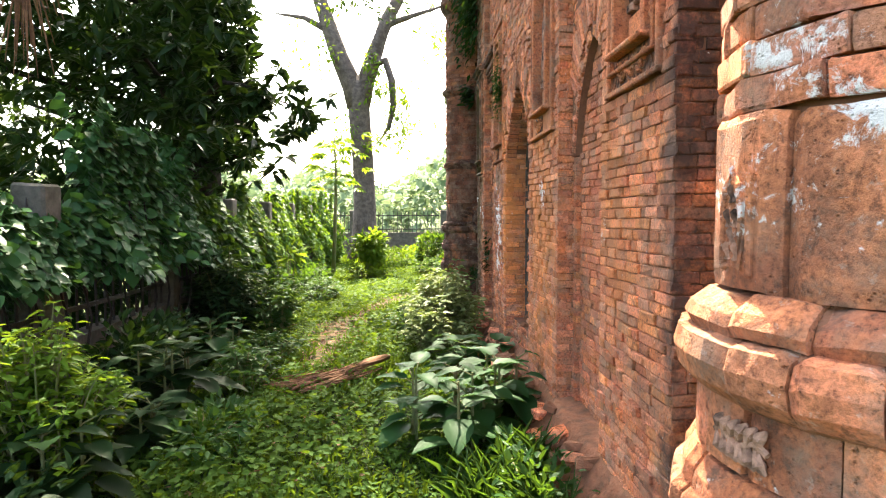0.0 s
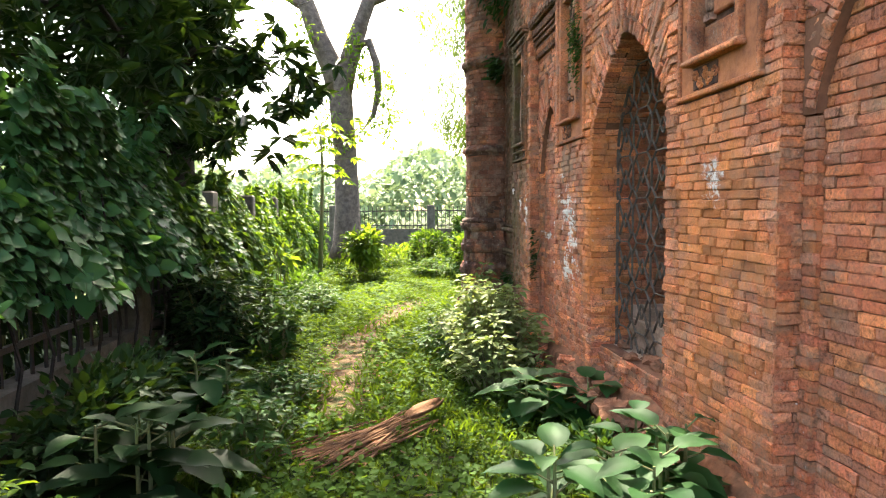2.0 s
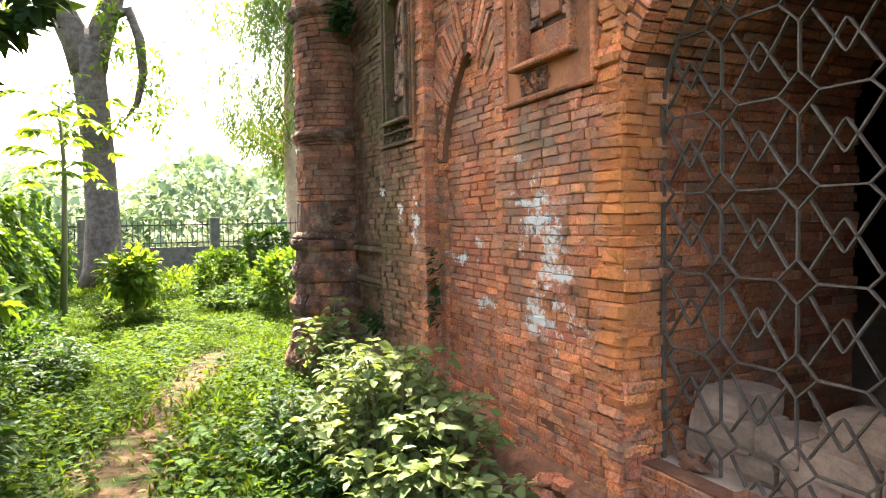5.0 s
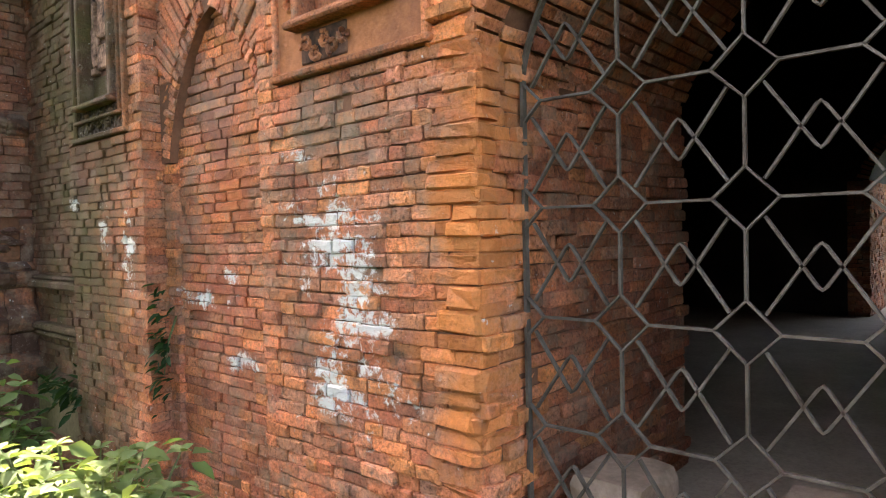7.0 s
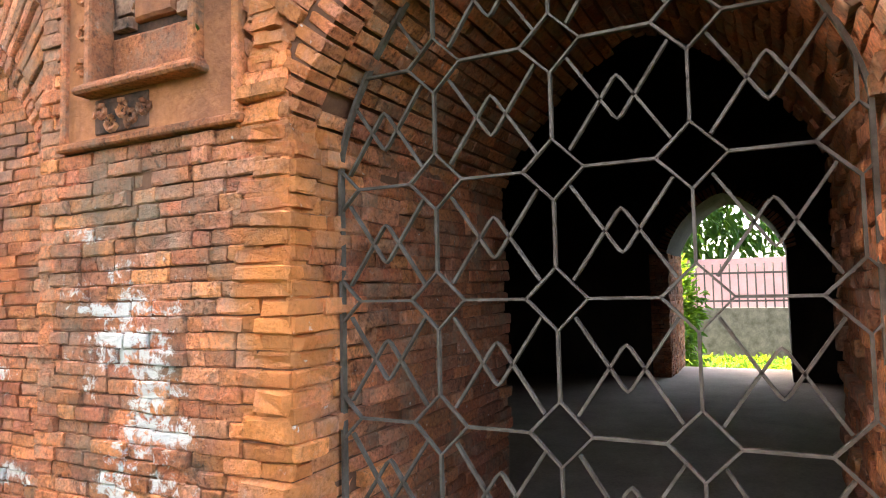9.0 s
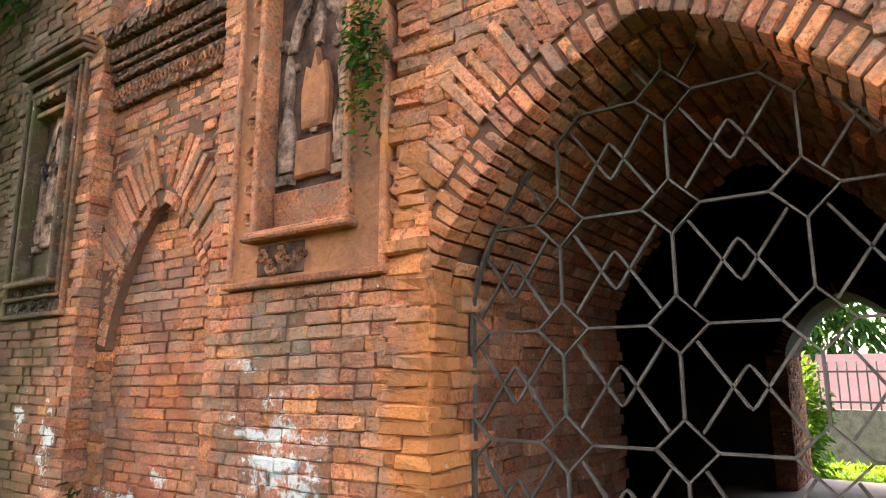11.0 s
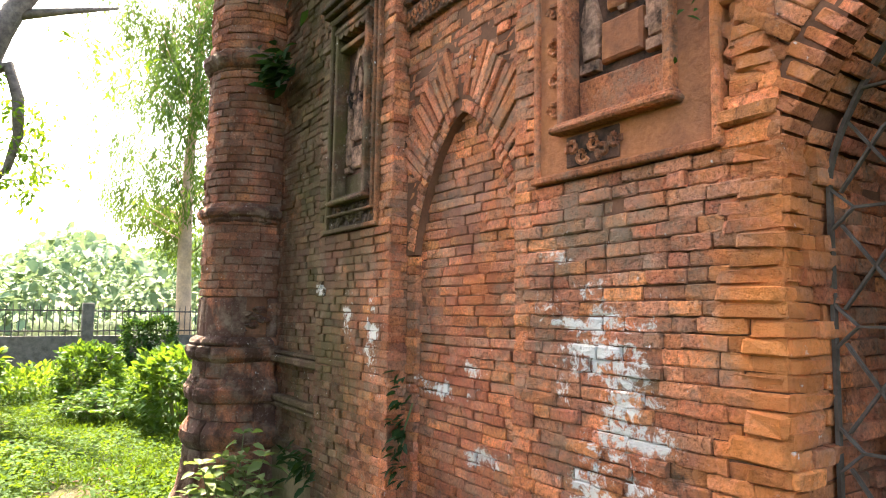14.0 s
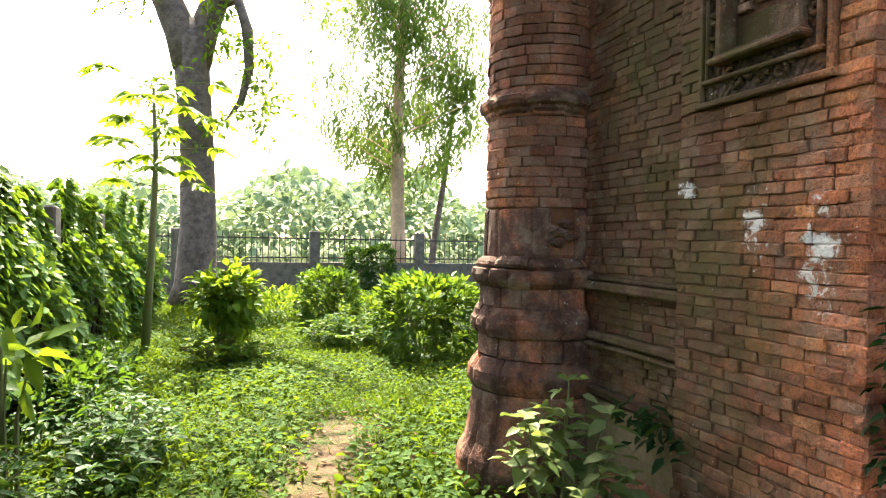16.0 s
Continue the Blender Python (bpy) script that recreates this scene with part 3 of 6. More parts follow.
def quoins(side, parent):
    """The uneven corner of a pier at the open arch, course by course."""
    q = random.Random(70 + side)
    yj = YC + side * 0.645
    z = BASE + 0.02
    while z < 3.45:
        h = COURSE * q.choice((1.0, 1.0, 1.0, 1.55))
        over = z < 1.95
        jut = q.uniform(-0.002, 0.016) + (0.010 if q.random() < 0.25 else 0.0)
        lx, ly = q.choice((0.10, 0.20)) * q.uniform(0.9, 1.1), q.choice((0.12, 0.19)) * q.uniform(0.9, 1.1)
        y0 = yj - side * (q.uniform(-0.004, 0.010) if over else -0.01)
        ob = new("brick", q.choice(QUOINS))
        ob.matrix_basis = Matrix.Translation((FACE - jut + lx / 2, y0 + side * ly / 2, z + h / 2)) @ Matrix.Rotation(q.gauss(0, 0.02), 4, "X") @ Matrix.Rotation(q.gauss(0, 0.03), 4, "Z") @ Matrix.Diagonal((lx, ly, h - 0.002, 1))
        hook(ob, parent)
        z += h


quoins(1, PIER_FAR)
quoins(-1, PIER_NEAR)
jamb(1, "wall_jamb_far")
jamb(-1, "wall_jamb_near")


def open_arch():
    bm = arch_block(bmesh.new(), FACE + C, DEEP, YC, OPEN + 0.02, ARCH[0], ARCH[1] + 0.02, ARCH[2], TOP, YC - 0.69, YC + 0.69)
    ob = wall_piece("wall_over_arch", bm, "brick wall above the pointed doorway arch")
    ring = [p @ Matrix.Diagonal((1, 1, 1.1, 1)) for p in voussoirs(YC, OPEN, *ARCH, FACE, 0.0, 0.10, COURSE * 0.85, 0.10, 31)]
    ring += [p @ Matrix.Diagonal((1, 1, 1.24, 1)) for p in voussoirs(YC, OPEN, *ARCH, FACE - 0.004, 0.10, 0.22, COURSE * 0.82, 0.08, 32)]
    ring = [p for p in ring if abs(p.translation.y - YC) < 0.78]
    lay(ring, ob)
    m = facade(YC - 0.67, YC + 0.67, FACE + 0.003)
    over = courses(m, 0, 1.34, 2.1, TOP, seed=33, keep=lambda u, v: v > crown(u - 0.67, OPEN + 0.17, ARCH[0], ARCH[1] + 0.17, ARCH[2]))
    lay(over, ob, limit=0)
    # soffit, brick on edge
    sof, q = [], random.Random(7)
    line = [Vector((0, math.cos(math.pi * i / 500) * OPEN, crown(math.cos(math.pi * i / 500) * OPEN, OPEN, *ARCH))) for i in range(501)]
    run = COURSE / 2
    for p0, p1 in zip(line, line[1:]):
        run += (p1 - p0).length
        if run < COURSE:
            continue
        run = 0.0
        t = (p1 - p0).normalized()
        inward = Vector((0, t.z, -t.y))
        if inward.dot(p0 - Vector((0, 0, ARCH[0] - 0.1))) < 0:
            inward = -inward
        x = FACE + 0.10
        while x < DEEP - 0.05:
            ln = min(q.uniform(0.12, 0.22), DEEP - x)
            mm = frame_of((x + ln / 2, YC + p0.y, p0.z), (1, 0, 0), inward) @ Matrix.Translation((0, q.gauss(0, 0.008), 0))
            sof.append(mm @ Matrix.Diagonal((ln - 0.008, 0.06, COURSE - 0.007, 1)))
            x += ln
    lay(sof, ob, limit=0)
    return ob


open_arch()


def lobes(bm, x0, x1, y0, y1, z, n):
    """A row of hanging half-round lobes below z."""
    r = (y1 - y0) / n / 2
    for i in range(n):
        c = y0 + r * (2 * i + 1)
        a = [(c + r * math.cos(math.pi * j / 8), z - 1.1 * r * math.sin(math.pi * j / 8)) for j in range(9)]
        v0, v1 = [bm.verts.new((x0, *p)) for p in a], [bm.verts.new((x1, *p)) for p in a]
        bm.faces.new(v0)
        bm.faces.new(v1[::-1])
        for j in range(9):
            bm.faces.new((v0[j], v0[(j + 1) % 9], v1[(j + 1) % 9], v1[j]))
    bmesh.ops.recalc_face_normals(bm, faces=bm.faces)
    return bm


def blind_bay(side, name):
    """A bay with a walled-up arch under a carved lintel."""
    y0, y1 = span(7.57, 8.54, side)
    yc, half = (y0 + y1) / 2, 0.40
    inner = 1.062
    sp = (1.86, 0.64, 1.45)
    bm = boxed(inner + C, DEEP, y0, y1, 0.0, TOP)
    arch_block(bm, 1.012 + C, inner + C, yc, half, *sp, 3.05, y0, y1)
    box(bm, 1.0, inner + C, y0, y1, 3.42, TOP)
    ob = wall_piece(name, bm, "walled-up pointed arch of thin red bricks")
    m = facade(y0, y1, inner)
    lay(courses(m, 0, y1 - y0, BASE, 2.52, seed=41 + side, length=0.17, rough=0.004, keep=lambda u, v: v < 1.86 or v < crown(u - (y1 - y0) / 2, half + 0.03, *sp) + 0.03), ob, near=(FACE, yc, 1.4))
    ring = [p @ Matrix.Diagonal((1, 1, 1.3, 1)) for p in voussoirs(yc, half, *sp, 1.010, 0.0, 0.07, 0.034, 0.10, 43)]
    ring += [p @ Matrix.Diagonal((1, 1, 1.35, 1)) for p in voussoirs(yc, half, *sp, 1.006, 0.07, 0.26, 0.034, 0.06, 44)]
    lay([p for p in ring if abs(p.translation.y - yc) < 0.46 and p.translation.z < 3.0], ob, limit=120)
    ms = facade(y0, y1, 1.02)
    lay(courses(ms, 0, y1 - y0, 1.87, 3.04, seed=45, keep=lambda u, v: v > crown(u - (y1 - y0) / 2, half + 0.13, 1.86, 0.80, 1.45)), ob, limit=0)
    lay(courses(facade(y0, y1, 0.995), 0, y1 - y0, 3.44, TOP, seed=46), ob, limit=0)
    for a, b in ((y0, yc - half + 0.004), (yc + half - 0.004, y1)):
        lay(courses(facade(a, b, 1.03), 0, b - a, BASE, 1.86, seed=47, length=0.12), ob)
    # carved lintel: stepped mouldings and a scrolled frieze
    lint = bmesh.new()
    for a, b, x in ((3.04, 3.16, 0.985), (3.17, 3.195, 0.965), (3.20, 3.225, 0.975), (3.23, 3.255, 0.955), (3.27, 3.34, 0.945), (3.35, 3.42, 0.915)):
        box(lint, x, 1.03, y0 + 0.01, y1 - 0.01, a, b, bevel=0.006)
    lt = part("carved_lintel", lint, M_CARVED, ob)
    part("scalloped_canopy", lobes(bmesh.new(), 0.900, 0.945, y0 + 0.01, y1 - 0.01, 3.42, 9), M_CARVED, ob)
    n = 16
    for i in range(n):
        y = y0 + 0.04 + (y1 - y0 - 0.08) * i / (n - 1)
        pts = [(0.984 - 0.004 * (j % 2), y + 0.022 * math.cos(j * 0.8) * (1 - j / 9), 3.10 + 0.035 * math.sin(j * 0.8) * (1 - j / 11)) for j in range(8)]
        part("scroll", tube(bmesh.new(), pts, [0.007] * 8, 5), M_TERRA, lt)
    return ob


blind_bay(1, "wall_blind_arch_far")
blind_bay(-1, "wall_blind_arch_near")


def end_pier(side, name):
    y0, y1 = span(8.54, 9.46, side)
    bm = panelled_core(y0 + C, y1 - C, 2.03)
    ob = wall_piece(name, bm, "mossy dark red brick wall beside the corner column")
    m = facade(y0, y1)
    pan = (0.14, 0.78) if side > 0 else (0.14, 0.78)
    lay(courses(m, 0, y1 - y0, BASE, 2.02, seed=51 + side), ob, near=(FACE, (y0 + y1) / 2, 1.4))
    lay(courses(m, 0, 0.13, 2.02, 3.5, seed=52, length=0.14) + courses(m, 0.79, 0.92, 2.02, 3.5, seed=53, length=0.14), ob)
    lay(courses(m, 0, y1 - y0, 3.5, TOP, seed=54), ob, limit=0)
    if side > 0:
        lay(courses(frame_of((FACE, y0, 0), (1, 0, 0), (0, 1, 0)), 0, 0.17, BASE, 3.5, seed=55, length=0.15), ob, limit=80)
    else:
        lay(courses(frame_of((FACE, y0, 0), (1, 0, 0), (0, 1, 0)), 0, 0.35, BASE, TOP, seed=56, length=0.15), ob, limit=120)
        lay(courses(frame_of((FACE, y1, 0), (-1, 0, 0), (0, -1, 0)), -0.17, 0, BASE, 3.5, seed=55, length=0.15), ob, limit=0)
    return ob


end_pier(1, "wall_end_far")
end_pier(-1, "wall_end_near")


def corner_strip(side, name):
    """The set-back strip between the end pier and the corner column."""
    y0, y1 = span(9.45, 10.85, side)
    x = 1.02 if side > 0 else 1.20
    bm = boxed(x + C, DEEP, y0, y1, 0.0, TOP)
    ob = wall_piece(name, bm, "damp set-back brick wall behind the column")
    lay(courses(facade(y0, y1, x), 0, y1 - y0, 0.3, TOP, seed=61), ob, near=(x, (y0 + y1) / 2, 1.3), limit=200)
    mo = bmesh.new()
    for z, h, d in ((1.20, 0.05, 0.07), (1.25, 0.03, 0.045), (0.93, 0.045, 0.06), (0.885, 0.03, 0.04), (0.62, 0.05, 0.05)):
        box(mo, x - d, x + 0.02, y0 + 0.01, y1, z, z + h, bevel=0.012)
    part("plinth_moulding", mo, M_TERRA, ob)
    part("cement_skirt", boxed(x - 0.03, x + 0.03, y0 + 0.03, y1 - 0.2, -0.05, 0.60, bevel=0.012), M_RENDER, ob)
    return ob


corner_strip(1, "wall_corner_far")
corner_strip(-1, "wall_corner_near")


def stones(cx, cy, prof, parent, q, gone=None):
    """A moulded ring of single worn stones, each proud of the mortar."""
    a = q.random()
    end = a + math.tau
    while a < end - 0.05:
        da = min(q.uniform(0.28, 0.75), end - a)
        if math.cos(a + da / 2) < 0.5 and not (gone and gone[0] < (a + da / 2) % math.tau < gone[1]):
            bm = bmesh.new()
            n = 7
            out, rd, dz = [], q.gauss(0, 0.005), q.gauss(0, 0.003)
            for i in range(n):
                t = a + 0.004 + (da - 0.008) * i / (n - 1)
                col = []
                for r, z in prof:
                    e = rd + 0.005 * noise.noise((math.cos(t) * 5 + cy, math.sin(t) * 5, z * 12)) + 0.0035 * noise.noise((math.cos(t) * 17 + cy, math.sin(t) * 17, z * 40))
                    if i in (0, n - 1):
                        e -= 0.012
                    col.append(bm.verts.new((cx + (r + e) * math.cos(t), cy + (r + e) * math.sin(t), z + dz + e * 0.6)))
                col.append(bm.verts.new((cx + (prof[-1][0] - 0.06) * math.cos(t), cy + (prof[-1][0] - 0.06) * math.sin(t), prof[-1][1])))
                col.insert(0, bm.verts.new((cx + (prof[0][0] - 0.06) * math.cos(t), cy + (prof[0][0] - 0.06) * math.sin(t), prof[0][1])))
                out.append(col)
            for c0, c1 in zip(out, out[1:]):
                for k in range(len(c0) - 1):
                    bm.faces.new((c0[k], c1[k], c1[k + 1], c0[k + 1]))
            for c in (out[0], out[-1]):
                bm.faces.new(c)
            bmesh.ops.recalc_face_normals(bm, faces=bm.faces)
            part("stone", bm, M_TERRA, parent)
        a += da


def column(y, name, label, seed):
    cx, r = 0.88, 0.335
    ob = thing(name, (cx, y, 0), label, "column")
    core = lathe(bmesh.new(), cx, y, [(r - 0.02, 0.0), (r - 0.02, TOP + 0.3)], 36)
    core = part("core", core, M_MORTAR, ob, smooth=True)
    near = []
    step = 0.058
    rows = int((TOP - 1.66) / step)
    q = random.Random(seed)
    poses = []
    for i in range(rows):
        z = 1.66 + (i + 0.5) * step
        a = q.random()
        while a < 6.9:
            ln = q.uniform(0.10, 0.19)
            da = ln / r
            ang = a + da / 2
            out = Vector((math.cos(ang), math.sin(ang), 0))
            if out.x < 0.45:
                m = frame_of((cx + out.x * (r + q.gauss(0, 0.004)), y + out.y * (r + q.gauss(0, 0.004)), z), (-out.y, out.x, 0), -out)
                poses.append(m @ Matrix.Diagonal((ln - 0.004, 0.05, step - q.uniform(0.003, 0.008), 1)))
            a += da
            if a > math.tau:
                break
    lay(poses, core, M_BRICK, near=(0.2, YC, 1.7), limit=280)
    rings = [("base_drum", [(0.50, 0.0), (0.50, 0.16), (0.49, 0.20), (0.45, 0.28), (0.42, 0.42), (0.405, 0.58)]),
             ("torus", [(0.39, 0.58), (0.42, 0.595), (0.44, 0.64), (0.435, 0.70), (0.41, 0.74), (0.385, 0.77), (0.38, 0.78)]),
             ("neck", [(0.375, 0.78), (0.372, 0.90)]),
             ("upper_torus", [(0.38, 0.90), (0.405, 0.915), (0.42, 0.96), (0.418, 1.0), (0.40, 1.02), (0.395, 1.05), (0.375, 1.08)]),
             ("carved_band", [(0.365, 1.08), (0.362, 1.19)]),
             ("cornice_ring", [(0.365, 1.19), (0.385, 1.20), (0.41, 1.225), (0.42, 1.26), (0.412, 1.295), (0.39, 1.302)]),
             ("upper_fillet", [(0.385, 1.306), (0.395, 1.325), (0.385, 1.345), (0.35, 1.37)]),
             ("plaque_band", [(0.345, 1.372), (0.348, 1.40), (0.347, 1.5), (0.345, 1.64), (0.338, 1.655)]),
             ("middle_ring", [(0.345, 2.20), (0.36, 2.215), (0.362, 2.235), (0.385, 2.25), (0.395, 2.275), (0.39, 2.30), (0.36, 2.315), (0.345, 2.34)]),
             ("top_ring", [(0.345, 3.36), (0.37, 3.38), (0.395, 3.42), (0.39, 3.46), (0.36, 3.48), (0.345, 3.5)]),
             ("capital", [(0.345, 4.65), (0.40, 4.72), (0.44, 4.80), (0.42, 4.88), (0.36, 4.92), (0.345, 5.0)])]
    for n, prof in rings:
        body = part(n, lathe(bmesh.new(), cx, y, [(a - 0.032, b) for a, b in prof], 40), M_RUBBLE, ob, smooth=True)
        stones(cx, y, prof, body, q, (4.28, 4.85) if n == "plaque_band" and y > YC else None)
        if n == "plaque_band" and y > YC:
            # the band is broken open there, with loose stones in the hollow
            for i in range(7):
                a, z = 4.30 + 0.085 * i, 1.42 + 0.045 * (i % 3) + 0.012 * i
                k = bmesh.new()
                bmesh.ops.create_icosphere(k, subdivisions=2, radius=1.0)
                for vt in k.verts:
                    e = 1 + 0.5 * noise.noise(vt.co * 1.8 + Vector((i * 4, 0, 0)))
                    vt.co = Vector((cx + 0.322 * math.cos(a), y + 0.322 * math.sin(a), z)) + Vector((vt.co.x * 0.055 * e, vt.co.y * 0.03 * e, vt.co.z * 0.026 * e))
                part("loose_stone", k, M_TERRA, body)
    return ob


column(10.70, "round_column", "dark red brick round column with moulded rings at the wall's corner", 3)
column(1.06, "round_column", "orange-red brick round column with moulded base and whitewash remains", 4)


def column_carvings():
    """A little carved niche and a leaf frieze set into the near column."""
    cx, cy = 0.88, 1.06
    ob = thing("carved_block", (cx, cy, 1.38), "small carved terracotta niche and leaf frieze set in the column", "carving")

    def on(a, z, r):
        return (cx + r * math.cos(a), cy + r * math.sin(a), z)

    a0 = NICHE_A
    outline = [(-0.085, 1.41), (-0.085, 1.50), (-0.06, 1.545), (0.0, 1.57), (0.06, 1.545), (0.085, 1.50), (0.085, 1.41), (-0.085, 1.41)]
    part("niche_frame", tube(bmesh.new(), [on(a0 + a, z, 0.352) for a, z in outline], [0.008] * len(outline), 6), M_TERRA, ob)
    for a, z in ((0.0, 1.53), (-0.035, 1.49), (0.035, 1.49), (0.0, 1.46), (-0.04, 1.435), (0.04, 1.435)):
        part("carved_boss", tube(bmesh.new(), [on(a0 + a - 0.02, z - 0.012, 0.349), on(a0 + a, z + 0.008, 0.354), on(a0 + a + 0.02, z - 0.012, 0.349)], [0.007, 0.009, 0.007], 6), M_RELIEF, ob)
    part("fluted_strip", tube(bmesh.new(), [on(a0 + 0.15, 1.40, 0.351), on(a0 + 0.15, 1.56, 0.351)], [0.010, 0.010], 6), M_TERRA, ob)
    # a near-black strip standing in for the shade in a slot
    part("slot", tube(bmesh.new(), [on(a0 + 0.115, 1.42, 0.347), on(a0 + 0.115, 1.54, 0.347)], [0.006, 0.006], 6), M_GLOOM, ob)
    # leaf frieze between the two rings
    a1 = FRIEZE_A
    part("frieze_stem", tube(bmesh.new(), [on(a1 + 0.06 * j - 0.18, 1.135 + 0.01 * math.sin(j * 1.6), 0.367) for j in range(7)], [0.006] * 7, 5), M_RELIEF, ob)
    for j in range(6):
        for up in (-1, 1):
            b = a1 - 0.16 + 0.055 * j
            part("frieze_leaf", tube(bmesh.new(), [on(b, 1.135, 0.366), on(b + 0.03, 1.135 + up * 0.022, 0.370), on(b + 0.055, 1.135 + up * 0.034, 0.366)], [0.005, 0.011, 0.003], 6), M_RELIEF, ob)
    return ob


NICHE_A, FRIEZE_A = 3.13, 3.28     # where they face, in radians round the column
column_carvings()


def plinth():
    """The sloping, crumbling footing along the wall."""
    v, f = [], []
    n = 220
    for i in range(n + 1):
        y = 2.0 + 8.0 * i / n
        j = 0.05 * noise.noise((y * 2.1, 0, 0)) + 0.02 * noise.noise((y * 9, 3, 0))
        inn = 1.2 if (7.5 < y < 8.6 or 3.2 < y < 4.2) else FACE + 0.03
        top = 0.27 + j
        prof = [(inn, top + 0.04), (FACE - 0.012, top), (FACE - 0.04, top * 0.8), (FACE - 0.07, top * 0.6), (FACE - 0.12, top * 0.38), (FACE - 0.17, top * 0.15), (FACE - 0.26, -0.08)]
        for k, (px, pz) in enumerate(prof):
            e = 0.0 if k == 0 else 0.035 * noise.noise((y * 7, k * 1.7, 2)) + 0.02 * noise.noise((y * 19, k * 2.3, 5))
            v.append((px + j * 0.6 - e if k > 1 else px, y, pz + e * 0.6))
    for i in range(n):
        for k in range(6):
            a = i * 7 + k
            f.append((a, a + 1, a + 8, a + 7))
    return tagged(part("plinth", (v, [], f), M_RUBBLE, smooth=True), "crumbling sloped footing along the brick wall", "plinth", kind="structure")


plinth()


def panel(yc, half, z0, z1, name, label, plaster, seed):
    """A terracotta niche panel with nested frames, a worn relief and a scrolled strip below."""
    ob = thing(name, (FACE, yc, z0), label, "relief panel")
    y0, y1 = yc - half, yc + half
    # ground slab with the niche left open
    ny0, ny1, nz0, nz1 = yc - half * 0.56, yc + half * 0.56, z0 + 0.19, z1 - 0.13
    g = bmesh.new()
    for a, b, c, d in ((y0, ny0, z0, z1), (ny1, y1, z0, z1), (ny0, ny1, z0, nz0), (ny0, ny1, nz1, z1)):
        box(g, FACE - 0.004, FACE + 0.06, a, b, c, d)
    part("ground_slab", g, M_PLASTER if plaster else M_CARVED, ob)
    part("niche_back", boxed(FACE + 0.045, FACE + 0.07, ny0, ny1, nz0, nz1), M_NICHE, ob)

    def rim(a, b, c, d, w, out, nm, mat):
        k = bmesh.new()
        box(k, FACE - out, FACE + 0.05, a, a + w, c, d, bevel=0.006)
        box(k, FACE - out, FACE + 0.05, b - w, b, c, d, bevel=0.006)
        box(k, FACE - out - 0.006, FACE + 0.05, a - 0.01, b + 0.01, c, c + w, bevel=0.006)
        box(k, FACE - out - 0.006, FACE + 0.05, a - 0.01, b + 0.01, d - w, d, bevel=0.006)
        part(nm, k, mat, ob)

    rim(y0 - 0.004, y1 + 0.004, z0 - 0.004, z1 + 0.004, 0.026, 0.022, "outer_frame", M_TERRA)
    rim(ny0 - 0.03, ny1 + 0.03, nz0 - 0.03, nz1 + 0.03, 0.034, 0.038, "inner_frame", M_TERRA)
    if not plaster:
        rim(ny0 - 0.10, ny1 + 0.10, nz0 - 0.10, nz1 + 0.10, 0.018, 0.028, "middle_frame", M_TERRA)
    sill = boxed(FACE - 0.065, FACE + 0.02, ny0 - 0.05, ny1 + 0.05, nz0 - 0.035, nz0 - 0.01, bevel=0.008)
    part("sill", sill, M_TERRA, ob)
    part("scalloped_head", lobes(bmesh.new(), FACE - 0.034, FACE + 0.05, ny0, ny1, nz1 - 0.004, 5), M_TERRA, ob)
    part("head_moulding", boxed(FACE - 0.022, FACE + 0.05, ny0 + 0.004, ny1 - 0.004, nz1 - 0.115, nz1 - 0.085, bevel=0.005), M_TERRA, ob)
    # worn relief in the niche: a stepped shrine between balusters under a cusped arch
    w, h = ny1 - ny0, nz1 - nz0

    def slab(nm, outline, depth, mat):
        """A worn plaque with rounded edges, cut to an outline in shares of the niche."""
        k = bmesh.new()
        mid = Vector((sum(u for u, _ in outline) / len(outline), sum(c for _, c in outline) / len(outline), 0))
        fine_line = []
        for (u0, c0), (u1, c1) in zip(outline, outline[1:] + outline[:1]):
            fine_line += [(u0 + (u1 - u0) * j / 4, c0 + (c1 - c0) * j / 4) for j in range(4)]
        rings = []
        for out, shrink in ((0.0, 1.0), (depth * 0.7, 0.98), (depth, 0.86)):
            ring = []
            for u, c in fine_line:
                e = 0.03 * noise.noise((u * 9 + seed, c * 9, out * 40)) + 0.02 * noise.noise((u * 25, c * 25 + seed, 1))
                uu, cc = mid.x + (u - mid.x) * (shrink + e), mid.y + (c - mid.y) * (shrink + e)
                ring.append(k.verts.new((FACE + 0.047 - out, ny1 - w * uu, nz0 + h * cc)))
            rings.append(ring)
        n = len(fine_line)
        for r0, r1 in zip(rings, rings[1:]):
            for j in range(n):
                k.faces.new((r0[j], r0[(j + 1) % n], r1[(j + 1) % n], r1[j]))
        k.faces.new(rings[-1])
        bmesh.ops.triangulate(k, faces=[f for f in k.faces if len(f.verts) > 4])
        bmesh.ops.recalc_face_normals(k, faces=k.faces)
        part(nm, k, mat, ob)

    slab("plinth_course", [(0.03, 0.01), (0.97, 0.01), (0.97, 0.14), (0.03, 0.14)], 0.020, M_TERRA)
    slab("dado", [(0.30, 0.17), (0.72, 0.17), (0.72, 0.30), (0.30, 0.30)], 0.030, M_PLASTER if plaster else M_RELIEF)
    slab("shrine", [(0.36, 0.33), (0.68, 0.33), (0.69, 0.47), (0.63, 0.55), (0.57, 0.53), (0.52, 0.61), (0.47, 0.53), (0.40, 0.55), (0.35, 0.45)], 0.030, M_PLASTER if plaster else M_RELIEF)
